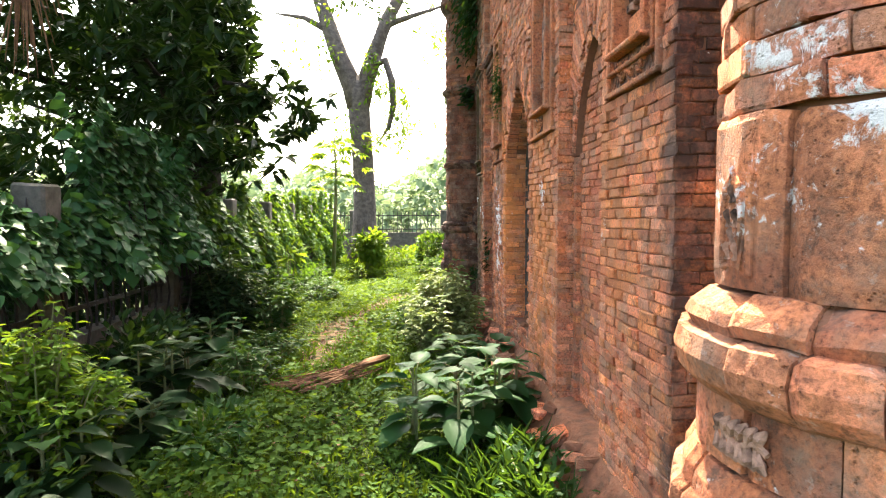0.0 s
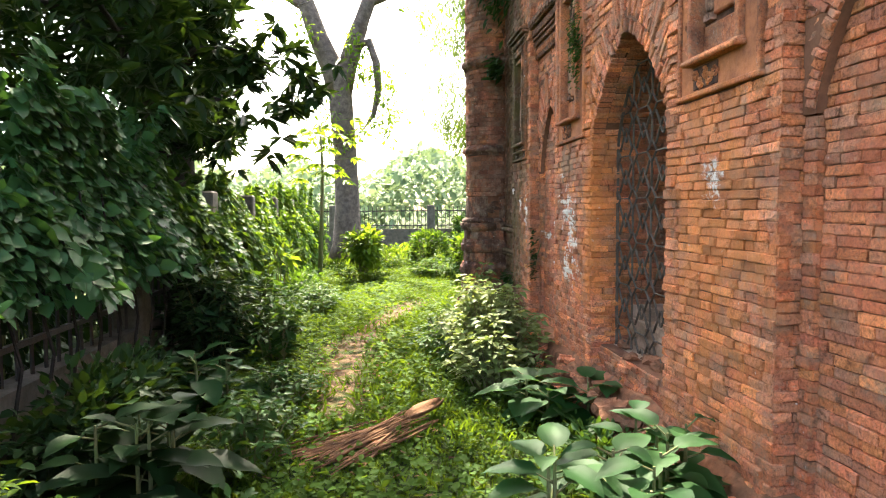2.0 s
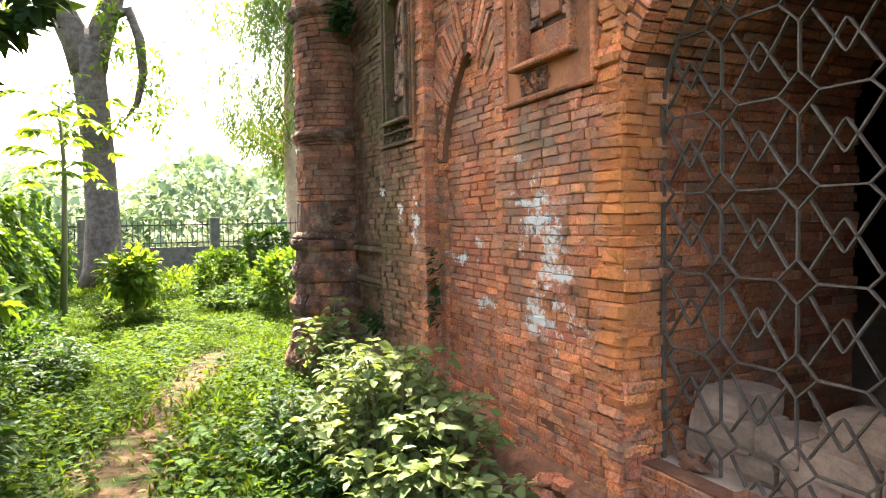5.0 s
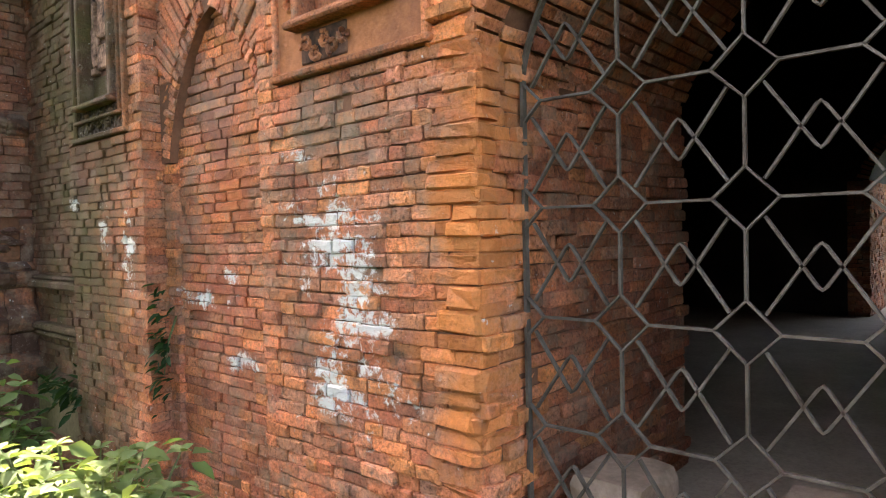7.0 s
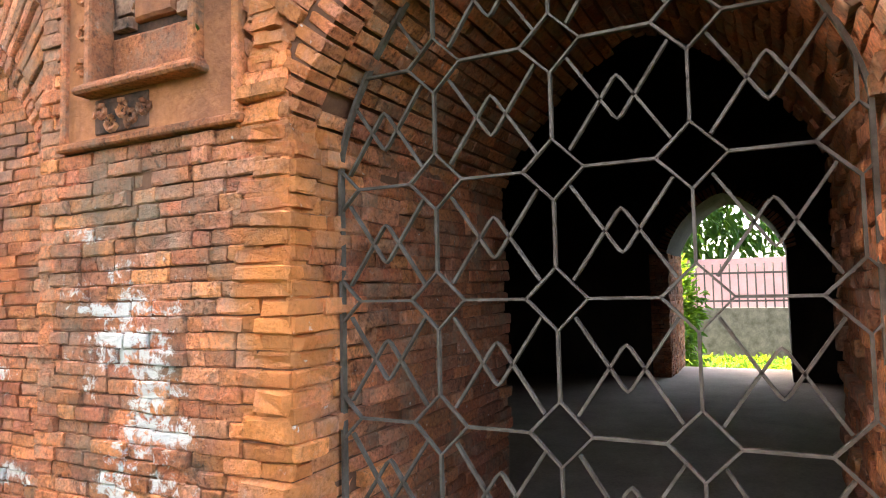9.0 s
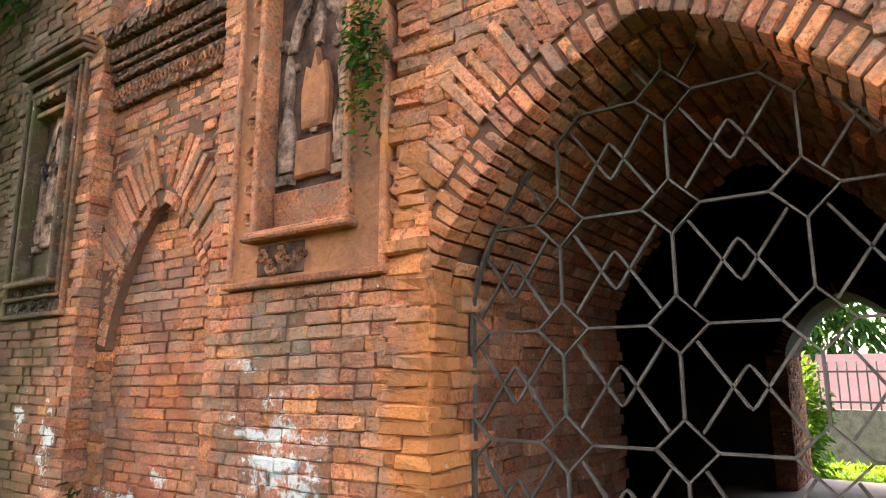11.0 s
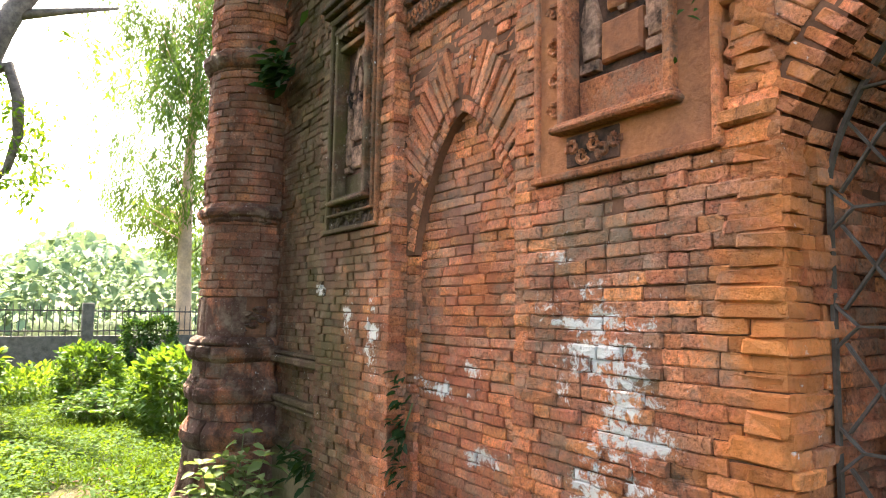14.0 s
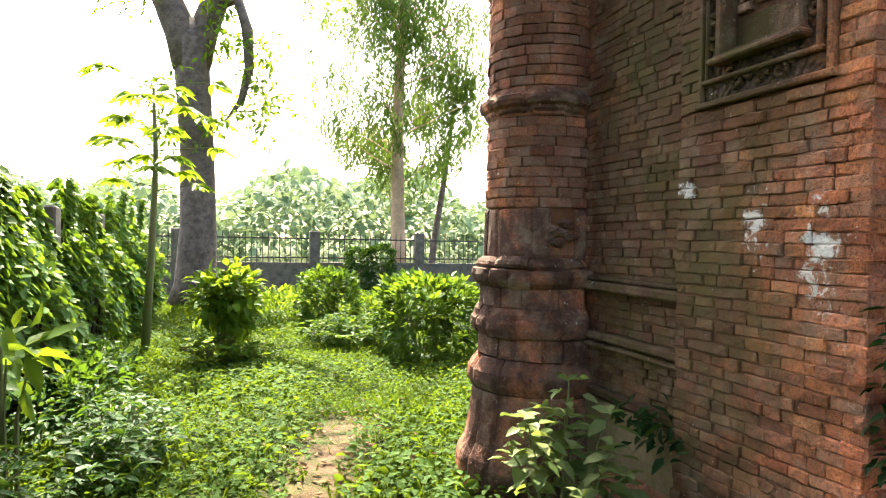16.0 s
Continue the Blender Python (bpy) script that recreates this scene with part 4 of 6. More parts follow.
    for u in (0.17, 0.84):
        slab("baluster", [(u - 0.08, 0.20), (u + 0.08, 0.20), (u + 0.11, 0.31), (u + 0.03, 0.42), (u + 0.06, 0.50), (u + 0.02, 0.62), (u - 0.02, 0.62), (u - 0.06, 0.50), (u - 0.03, 0.42), (u - 0.11, 0.31)], 0.026, M_RELIEF)
        slab("baluster_foot", [(u - 0.10, 0.155), (u + 0.10, 0.155), (u + 0.10, 0.19), (u - 0.10, 0.19)], 0.030, M_RELIEF)
    arch = [(0.12, 0.62), (0.20, 0.74), (0.30, 0.80), (0.38, 0.89), (0.52, 0.94), (0.66, 0.89), (0.74, 0.80), (0.84, 0.74), (0.92, 0.62)]
    slab("cusped_arch", arch + [(0.80, 0.62), (0.73, 0.70), (0.64, 0.73), (0.60, 0.81), (0.52, 0.84), (0.44, 0.81), (0.40, 0.73), (0.31, 0.70), (0.24, 0.62)], 0.022, M_RELIEF)
    slab("finial", [(0.48, 0.62), (0.56, 0.62), (0.59, 0.70), (0.52, 0.79), (0.45, 0.70)], 0.020, M_RELIEF)
    q = random.Random(seed)
    for i in range(22):
        u, c, r = q.choice((0.06, 0.27, 0.74, 0.95, 0.5)) + q.gauss(0, 0.02), q.uniform(0.18, 0.97), q.uniform(0.03, 0.055)
        slab("leaf_boss", [(u + r * math.cos(j * 1.05) * 1.2, c + r * 0.5 * math.sin(j * 1.05)) for j in range(6)], 0.014 + 0.008 * q.random(), M_RELIEF)
    if not plaster:
        top = bmesh.new()
        for o, a, b in ((0.06, 0.0, 0.03), (0.085, 0.034, 0.06), (0.05, 0.064, 0.085)):
            box(top, FACE - o, FACE + 0.02, y0 - 0.03, y1 + 0.03, z1 + 0.01 + a, z1 + 0.01 + b, bevel=0.006)
        part("cornice", top, M_TERRA, ob)
    # scrolls under and, on the rich panels, round the niche
    def scroll(cy, cz, r, turn):
        sc = bmesh.new()
        pts = []
        for j in range(13):
            a = turn + j * 0.62
            rr = r * (1 - j / 15)
            pts.append((FACE - 0.012 + 0.002 * (j % 2), cy + rr * math.cos(a), cz + rr * math.sin(a)))
        tube(sc, pts, [0.010] * 13, 5)
        part("scroll", sc, M_TERRA, ob)

    if plaster:
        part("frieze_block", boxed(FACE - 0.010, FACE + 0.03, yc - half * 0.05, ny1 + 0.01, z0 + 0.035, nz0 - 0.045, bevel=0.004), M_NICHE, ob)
    n = 9 if plaster else 7
    for i in range(n):
        if plaster and i < 4:
            continue
        scroll(ny0 + w * (i + 0.5) / n, (z0 + nz0) / 2 - 0.01 + 0.016 * (-1) ** i, 0.030, i * 2.3)
    rows = 9
    for i in range(rows):
        cz = nz0 + h * (i + 0.5) / rows
        scroll(ny1 + 0.066, cz, 0.036, i * 2.1)
        if not plaster:
            scroll(ny0 - 0.066, cz, 0.036, i * 2.1 + 1)
    return ob


panel(7.065, 0.375, 2.05, 3.48, "relief_panel", "ochre plaster panel with a worn terracotta niche relief", True, 1)
panel(2 * YC - 7.065, 0.375, 2.05, 3.48, "relief_panel", "ochre plaster panel with a worn terracotta niche relief", True, 2)
panel(9.0, 0.32, 2.03, 3.36, "relief_panel", "dark carved terracotta panel with nested scrolled frames", False, 3)
panel(2 * YC - 9.0, 0.32, 2.03, 3.36, "relief_panel", "dark carved terracotta panel with nested scrolled frames", False, 4)

# ---- the hall seen through the arch ----


def hall():
    x0, x1, y0, y1 = ROOM
    fl = tagged(part("floor", boxed(1.10, 9.3, y0 - 0.3, y1 + 0.3, 0.0, FLOOR_Z), M_FLOOR), "dusty grey cement floor of the hall", "floor", kind="structure")
    tagged(part("ceiling", boxed(DEEP - 0.02, 9.4, y0 - 0.4, y1 + 0.4, 4.6, 5.2), M_GLOOM), "dark vaulted hall ceiling", "ceiling", kind="structure")
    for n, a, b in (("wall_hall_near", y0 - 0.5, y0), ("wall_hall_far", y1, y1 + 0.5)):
        tagged(part(n, boxed(DEEP, 9.4, a, b, 0.0, TOP), M_GLOOM), "bare wall inside the hall, its gloom put into the colour", "wall", kind="structure")
    bm = arch_block(bmesh.new(), x1, 9.45, 5.98, 0.66, 1.95, 0.72, 1.5, TOP, y0 - 0.5, y1 + 0.5)
    box(bm, x1, 9.45, y0 - 0.5, 5.32, 0.0, 1.95)
    box(bm, x1, 9.45, 6.64, y1 + 0.5, 0.0, 1.95)
    ob = tagged(part("wall_hall_back", bm, M_GLOOM), "dark hall wall with an arched opening to the garden", "wall", kind="structure")
    lay(voussoirs(5.98, 0.66, 1.95, 0.72, 1.5, x1 - 0.01, 0.0, 0.12, COURSE, 0.08, 77), ob)
    lay(courses(frame_of((x1 - 0.01, 6.628, 0), (1, 0, 0), (0, 1, 0)), 0, 1.35, FLOOR_Z, 1.97, seed=78), ob, limit=0)
    lay(courses(frame_of((x1 - 0.01, 6.63, 0), (0, -1, 0), (1, 0, 0)), -0.22, 0, FLOOR_Z, 1.97, seed=79), ob, limit=0)
    tagged(part("roof", boxed(FACE - 0.1, 9.6, 1.0, 10.9, TOP, TOP + 0.3), M_MORTAR), "flat roof slab", "roof", kind="structure")


hall()


def strip(bm, pts, half_wide, half_deep):
    """A flat iron strip along points (y, z) of an upright plane, its edge to the front; pts: (x, y, z)."""
    pts = [Vector(p) for p in pts]
    rings = []
    for i, p in enumerate(pts):
        d = (pts[min(i + 1, len(pts) - 1)] - pts[max(i - 1, 0)]).normalized()
        n = Vector((0, -d.z, d.y)) * half_wide
        o = Vector((half_deep, 0, 0))
        rings.append([bm.verts.new(p + c) for c in (n - o, n + o, -n + o, -n - o)])
    for r0, r1 in zip(rings, rings[1:]):
        for j in range(4):
            bm.faces.new((r0[j], r0[(j + 1) % 4], r1[(j + 1) % 4], r1[j]))
    bm.faces.new(rings[0][::-1])
    bm.faces.new(rings[-1])
    return bm


def grille():
    ob = thing("iron_grille", (1.13, YC, FLOOR_Z), "grey iron grille of diamonds and bars filling the arch", "grille")
    half, spring, rise, power = 0.63, 1.95, 0.705, 1.45
    x, p = 1.13, 0.316
    yl, zl = 5.895, 1.562

    def inside(y, z):
        return abs(y - YC) < half and FLOOR_Z + 0.02 < z < crown(y - YC, half, spring, rise, power)

    def clipped(a, b):
        (ya, za), (yb, zb) = a, b
        ia, ib = inside(ya, za), inside(yb, zb)
        if not (ia or ib):
            return None
        if ia and ib:
            return a, b
        if ib:
            a, b = b, a
        lo, hi = 0.0, 1.0
        for _ in range(18):
            m = (lo + hi) / 2
            if inside(a[0] + (b[0] - a[0]) * m, a[1] + (b[1] - a[1]) * m):
                lo = m
            else:
                hi = m
        return a, (a[0] + (b[0] - a[0]) * lo, a[1] + (b[1] - a[1]) * lo)

    d = 0.24
    shapes = {"diamond": [], "upright_bar": [], "cross_bar": [], "vee": []}
    for i in range(-4, 5):
        for j in range(-5, 6):
            q = random.Random(i * 31 + j)
            def at(u, v):
                return (yl + (i + u) * (p if i + u >= 0 else p * 0.985), zl + (j + v) * (p if j + v <= 0 else p * 0.975))
            shapes["diamond"].append([at(d, 0), at(0, d), at(-d, 0), at(0, -d), at(d, 0)])
            shapes["upright_bar"].append([at(0, d), at(0, 1 - d)])
            shapes["cross_bar"].append([at(d, 0), at(1 - d, 0)])
            shapes["vee"].append([at(0.13, 0.86), at(0.47, 0.36), at(0.5, 0.335), at(0.53, 0.36), at(0.87, 0.86)])
            shapes["vee"].append([at(0.13, 0.14), at(0.47, 0.64), at(0.5, 0.665), at(0.53, 0.64), at(0.87, 0.14)])
    for nm, lines in shapes.items():
        for pts in lines:
            dx = 0.008 if nm == "vee" else 0.0
            runs = []
            for a, b in zip(pts, pts[1:]):
                c = clipped(a, b)
                if c is None:
                    continue
                lo, hi = c if (c[0] == a or c[1] == b) else (c[1], c[0])
                if runs and runs[-1][-1] == lo:
                    runs[-1].append(hi)
                else:
                    runs.append([lo, hi])
            for run in runs:
                if sum(abs(a[0] - b[0]) + abs(a[1] - b[1]) for a, b in zip(run, run[1:])) > 0.012:
                    part(nm, strip(bmesh.new(), [(x + dx, *c) for c in run], 0.0034, 0.0070), M_IRON, ob)
    k = bmesh.new()
    edge = [(x, YC - half, FLOOR_Z), (x, YC - half, spring)] + [(x, YC - half * math.cos(math.pi * i / 30), crown(half * math.cos(math.pi * i / 30), half, spring, rise, power)) for i in range(1, 30)] + [(x, YC + half, spring), (x, YC + half, FLOOR_Z)]
    strip(k, edge, 0.005, 0.010)
    part("arched_frame", k, M_IRON, ob)
    return ob


grille()

# ---- threshold ----
sill_wall = wall_piece("wall_threshold", boxed(1.0 + C, 1.10, 5.24, 6.52, 0.0, FLOOR_Z + 0.004), "low worn brick threshold of the arch")
lay(courses(facade(5.24, 6.52, 1.0), 0, 1.28, 0.1, FLOOR_Z, seed=91, rough=0.012), sill_wall)
for i in range(26):
    rq = random.Random(300 + i)
    rb = bmesh.new()
    bmesh.ops.create_icosphere(rb, subdivisions=2, radius=1.0)
    rr = rq.uniform(0.05, 0.11)
    cy, cx, low = rq.uniform(5.2, 6.75), rq.uniform(0.78, 0.97), 0.20
    if i >= 14:
        cy, cx, low, rr = rq.uniform(5.3, 6.46), rq.uniform(1.02, 1.2), FLOOR_Z + 0.02, rr * 0.6
    for vt in rb.verts:
        e = 1 + 0.8 * noise.noise(vt.co * 1.7 + Vector((i * 3, 0, 0)))
        vt.co = Vector((cx, cy, low)) + Vector((vt.co.x * rr * e, vt.co.y * rr * 1.5 * e, vt.co.z * rr * 0.7 * e))
    tagged(part("rubble_lump", rb, M_RUBBLE), "broken brick lump at the foot of the arch", "rubble", "rubble at the arch")

# broken bricks along the wall's foot
for i in range(64):
    rq = random.Random(700 + i)
    cy, rr = rq.uniform(2.4, 8.4), rq.uniform(0.025, 0.06)
    t = rq.random()
    rb = boxed(-1, 1, -1, 1, -1, 1, bevel=0.35)
    turn = Matrix.Rotation(rq.uniform(0, 3), 4, "Z") @ Matrix.Rotation(rq.gauss(0, 0.4), 4, "X")
    for vt in rb.verts:
        vt.co = Vector((FACE - 0.03 - 0.17 * t, cy, 0.25 * (1 - t) ** 1.2 + 0.02)) + turn @ Vector((vt.co.x * rr * 1.3, vt.co.y * rr, vt.co.z * rr * 0.6)) * (1 + 0.35 * noise.noise(vt.co * 1.3 + Vector((i * 3.0, 0, 0))))
    tagged(part("rubble_lump", rb, M_BRICK if i % 3 else M_RUBBLE), "broken brick on the crumbling footing of the wall", "rubble", "rubble at the wall")

# ---- loose stones stacked behind the grille ----
bq = random.Random(88)
for row, (z0, z1) in enumerate(((0.44, 0.56), (0.56, 0.67), (0.67, 0.77))):
    y = 5.25 + 0.05 * row
    while y < 6.5:
        w = min(bq.uniform(0.16, 0.34), 6.51 - y)
        if w > 0.07 and not (row == 2 and bq.random() < 0.22):
            d, lift = bq.uniform(-0.02, 0.03), (bq.uniform(-0.03, 0.02) if row == 2 else 0.0)
            bk = boxed(-0.5, 0.5, -0.5, 0.5, -0.5, 0.5)
            bmesh.ops.subdivide_edges(bk, edges=list(bk.edges), cuts=2, use_grid_fill=True)
            for vt in bk.verts:
                r = vt.co.length
                vt.co *= 1 - 0.30 * max(0.0, r - 0.52)
                vt.co += Vector(noise.noise_vector(vt.co * 1.9 + Vector((y * 7, row * 5.0, 0)))) * 0.085
                vt.co = Vector((1.34 + d + vt.co.x * 0.26, y + w / 2 + vt.co.y * (w - 0.004), (z0 + z1 + lift) / 2 + vt.co.z * (z1 + lift - z0 + 0.012)))
            tagged(part("stone_block", bk, M_STONE), "pale pinkish rough stone stacked behind the grille", "stone", "threshold stones")
        y += w

# ---- fences ----
FX = -2.7


def fence_post(at, h, w, name="fence_post"):
    x, y = at
    bm = bmesh.new()
    box(bm, x - w / 2, x + w / 2, y - w / 2, y + w / 2, -0.05, h, bevel=0.02)
    for vt in bm.verts:
        vt.co += Vector(noise.noise_vector(vt.co * 3)) * 0.015
    return bm


def railing(a, b, z0, z1, wall_h, name, label, gap=0.13):
    """A low wall with posts, two rails and upright iron bars, from a to b."""
    a, b = Vector((*a, 0)), Vector((*b, 0))
    ln = (b - a).length
    d = (b - a) / ln
    ob = thing(name, a, label, "fence")
    low = bmesh.new()
    n = Vector((-d.y, d.x, 0)) * 0.09
    corners = [a + n, b + n, b - n, a - n]
    vs = [low.verts.new(c + Vector((0, 0, z))) for z in (-0.05, wall_h) for c in corners]
    for q in ((3, 2, 1, 0), (4, 5, 6, 7), (0, 1, 5, 4), (1, 2, 6, 5), (2, 3, 7, 6), (3, 0, 4, 7)):
        low.faces.new([vs[i] for i in q])
    part("low_wall", low, M_CONCRETE, ob)
    for z in (z0, z1):
        k = bmesh.new()
        bar(k, a + Vector((0, 0, z)), b + Vector((0, 0, z)), 0.035)
        part("rail", k, M_RAIL, ob)
    for i in range(1, int(ln / gap)):
        p = a + d * gap * i
        k = bmesh.new()
        tube(k, [p + Vector((0, 0, wall_h)), p + Vector((0, 0, z1 + 0.10)), p + Vector((0, 0, z1 + 0.17))], [0.012, 0.012, 0.002], 5)
        part("iron_bar", k, M_RAIL, ob)
    return ob


railing((FX, 2.0), (FX, 21.5), 0.75, 1.45, 0.55, "iron_fence", "black iron railing on a low mossy concrete wall", 0.16)
railing((-8.0, 24.4), (9.0, 24.4), 0.92, 1.42, 0.80, "iron_fence", "black iron railing on a low concrete wall across the garden", 0.14)
for y in (2.45, 4.85, 7.25, 9.65, 12.05, 14.45, 16.85, 19.25):
    tagged(part("fence_post", fence_post((FX, y), 1.72, 0.24), M_CONCRETE), "mossy grey concrete fence post", "post", "fence posts")
for x in (-5.4, -2.2, 1.15, 4.0, 6.6):
    tagged(part("fence_post", fence_post((x, 24.4), 1.62, 0.26), M_CONCRETE), "mossy grey concrete fence post", "post", "fence posts")

# ---- trees ----


def limb(bm, start, way, length, r0, r1, bend, seed, sides=10, n=9):
    """A crooked limb; returns the points along it."""
    q = random.Random(seed)
    p, d = Vector(start), Vector(way).normalized()
    pts, rad = [p.copy()], [r0]
    for i in range(n):
        d = (d + Vector((q.uniform(-1, 1), q.uniform(-1, 1), q.uniform(-0.5, 0.6))) * bend).normalized()
        p = p + d * length / n
        pts.append(p.copy())
        rad.append(r0 + (r1 - r0) * (i + 1) / n)
    tube(bm, pts, rad, sides)
    return pts


def sprays(centres, per, spread, size, hang=0.0, seed=1):
    """Leaf places in clumps round the centres."""
    c = np.repeat(np.asarray(centres, float), per, 0)
    n = len(c)
    off = rng.normal(0, 1, (n, 3)) * np.asarray(spread)
    way = off / (np.linalg.norm(off, axis=1, keepdims=True) + 1e-6) + rng.normal(0, 0.5, (n, 3)) + np.array((0, 0, -hang))
    return c + off, way, size * rng.uniform(0.6, 1.25, n)


def forked_tree():
    x, y = -1.62, 21.9
    ob = thing("tree", (x, y, 0), "tall grey forked tree trunk before the back fence", "tree")
    bm = bmesh.new()
    tube(bm, [(x - 0.05, y, -0.1), (x - 0.02, y, 0.4), (x + 0.02, y, 1.6), (x - 0.02, y, 3.2), (x - 0.14, y, 4.9), (x - 0.16, y, 5.5), (x - 0.16, y, 6.0)], [0.58, 0.43, 0.37, 0.345, 0.355, 0.38, 0.2], 20)
    part("trunk", bm, M_BARK, ob, smooth=True)
    tips = []
    for nm, pts, rad in (("limb", [(-0.2, 0, 5.0), (-0.36, 0, 5.7), (-0.75, 0, 6.6), (-1.1, 0.2, 7.6), (-1.7, 0.4, 9.4), (-2.0, 0.2, 11.5)], [0.34, 0.34, 0.29, 0.26, 0.2, 0.1]),
                         ("limb", [(-0.1, 0, 5.0), (0.08, 0, 5.8), (0.38, 0, 6.7), (0.75, -0.1, 7.7), (1.5, -0.3, 9.0), (2.3, -0.6, 10.6)], [0.32, 0.3, 0.26, 0.22, 0.17, 0.08]),
                         ("branch", [(0.25, -0.1, 6.3), (0.75, -0.3, 6.45), (0.95, -0.4, 5.8), (1.0, -0.4, 5.0), (0.85, -0.35, 4.3), (0.45, -0.3, 3.75)], [0.13, 0.13, 0.12, 0.10, 0.08, 0.04]),
                         ("branch", [(0.7, -0.1, 7.6), (1.6, -0.2, 7.9), (2.7, -0.4, 8.2)], [0.12, 0.08, 0.03]),
                         ("branch", [(-1.1, 0.2, 7.5), (-1.9, 0.1, 7.9), (-2.8, 0, 8.0)], [0.12, 0.08, 0.03])):
        k = bmesh.new()
        world_pts = [(x + a, y + b, c) for a, b, c in pts]
        tube(k, world_pts, rad, 12)
        part(nm, k, M_BARK, ob, smooth=True)
        tips.append(world_pts[-1])
    cs = [(x + rng.normal(0, 3.2), y - 1.0 + rng.normal(0, 3.0), 10.5 + rng.normal(0, 1.3)) for _ in range(26)]
    a, w, s = sprays(cs, 34, (0.4, 0.4, 0.3), 0.2, 0.3)
    leaves("crown", a, w, s, L_LIGHT, ob, width=0.45)
    # thin twigs off the trunk and limbs, with loose leaves
    q = random.Random(17)
    cs = []
    for i, (a, b, e) in enumerate((((-1.2, 5.2), (-1.0, 5.4), 0.5), ((-0.75, 5.5), (-0.1, 5.1), 0.6), ((-1.3, 3.6), (-0.9, 3.9), 0.6), ((-0.75, 5.0), (-0.2, 4.2), 0.6), ((-1.9, 4.4), (-2.6, 4.1), 0.8),
                                   ((-0.7, 4.6), (0.4, 4.2), 0.7), ((-2.3, 6.6), (-3.3, 5.9), 0.8), ((-0.9, 4.1), (-0.2, 3.6), 0.5), ((0.0, 7.4), (1.2, 6.6), 0.9), ((-1.4, 6.6), (-1.2, 5.9), 0.5), ((-2.6, 7.6), (-4.0, 6.4), 1.0), ((-1.9, 3.4), (-2.5, 3.5), 0.5))):
        k = bmesh.new()
        mid = ((a[0] + b[0]) / 2, y - 0.5, (a[1] + b[1]) / 2 + 0.22)
        tube(k, [(a[0], y - 0.25, a[1]), mid, (b[0], y - 0.6, b[1])], [0.022, 0.014, 0.005], 5)
        part("twig", k, M_BARK, ob)
        for _ in range(16):
            t = q.random() ** 0.6
            cs.append((a[0] + (b[0] - a[0]) * t + q.gauss(0, 0.28 * e), y - 0.5 + q.gauss(0, 0.2), a[1] + (b[1] - a[1]) * t + q.gauss(0.1, 0.28 * e)))
    a, w, s = sprays(cs, 7, (0.08, 0.08, 0.08), 0.17, 0.3)
    leaves("twig_leaves", a, w, s, L_LIGHT, ob, width=0.45)
    return ob


forked_tree()


def whorls(centres, per, size, droop=0.25):
    """Rosettes of long leaves at twig ends."""
    c = np.repeat(np.asarray(centres, float), per, 0)
    n = len(c)
    axis = np.repeat(rng.normal(0, 0.5, (len(centres), 3)) + np.array((0, 0, 0.9)), per, 0)
    axis /= np.linalg.norm(axis, axis=1, keepdims=True)
    d = rng.normal(0, 1, (n, 3))
    d -= axis * (d * axis).sum(1, keepdims=True)
    d /= np.linalg.norm(d, axis=1, keepdims=True)
    return c + d * size * 0.06, d + axis * rng.uniform(-0.5, 0.5, (n, 1)) - np.array((0, 0, droop)), size * rng.uniform(0.65, 1.2, n)


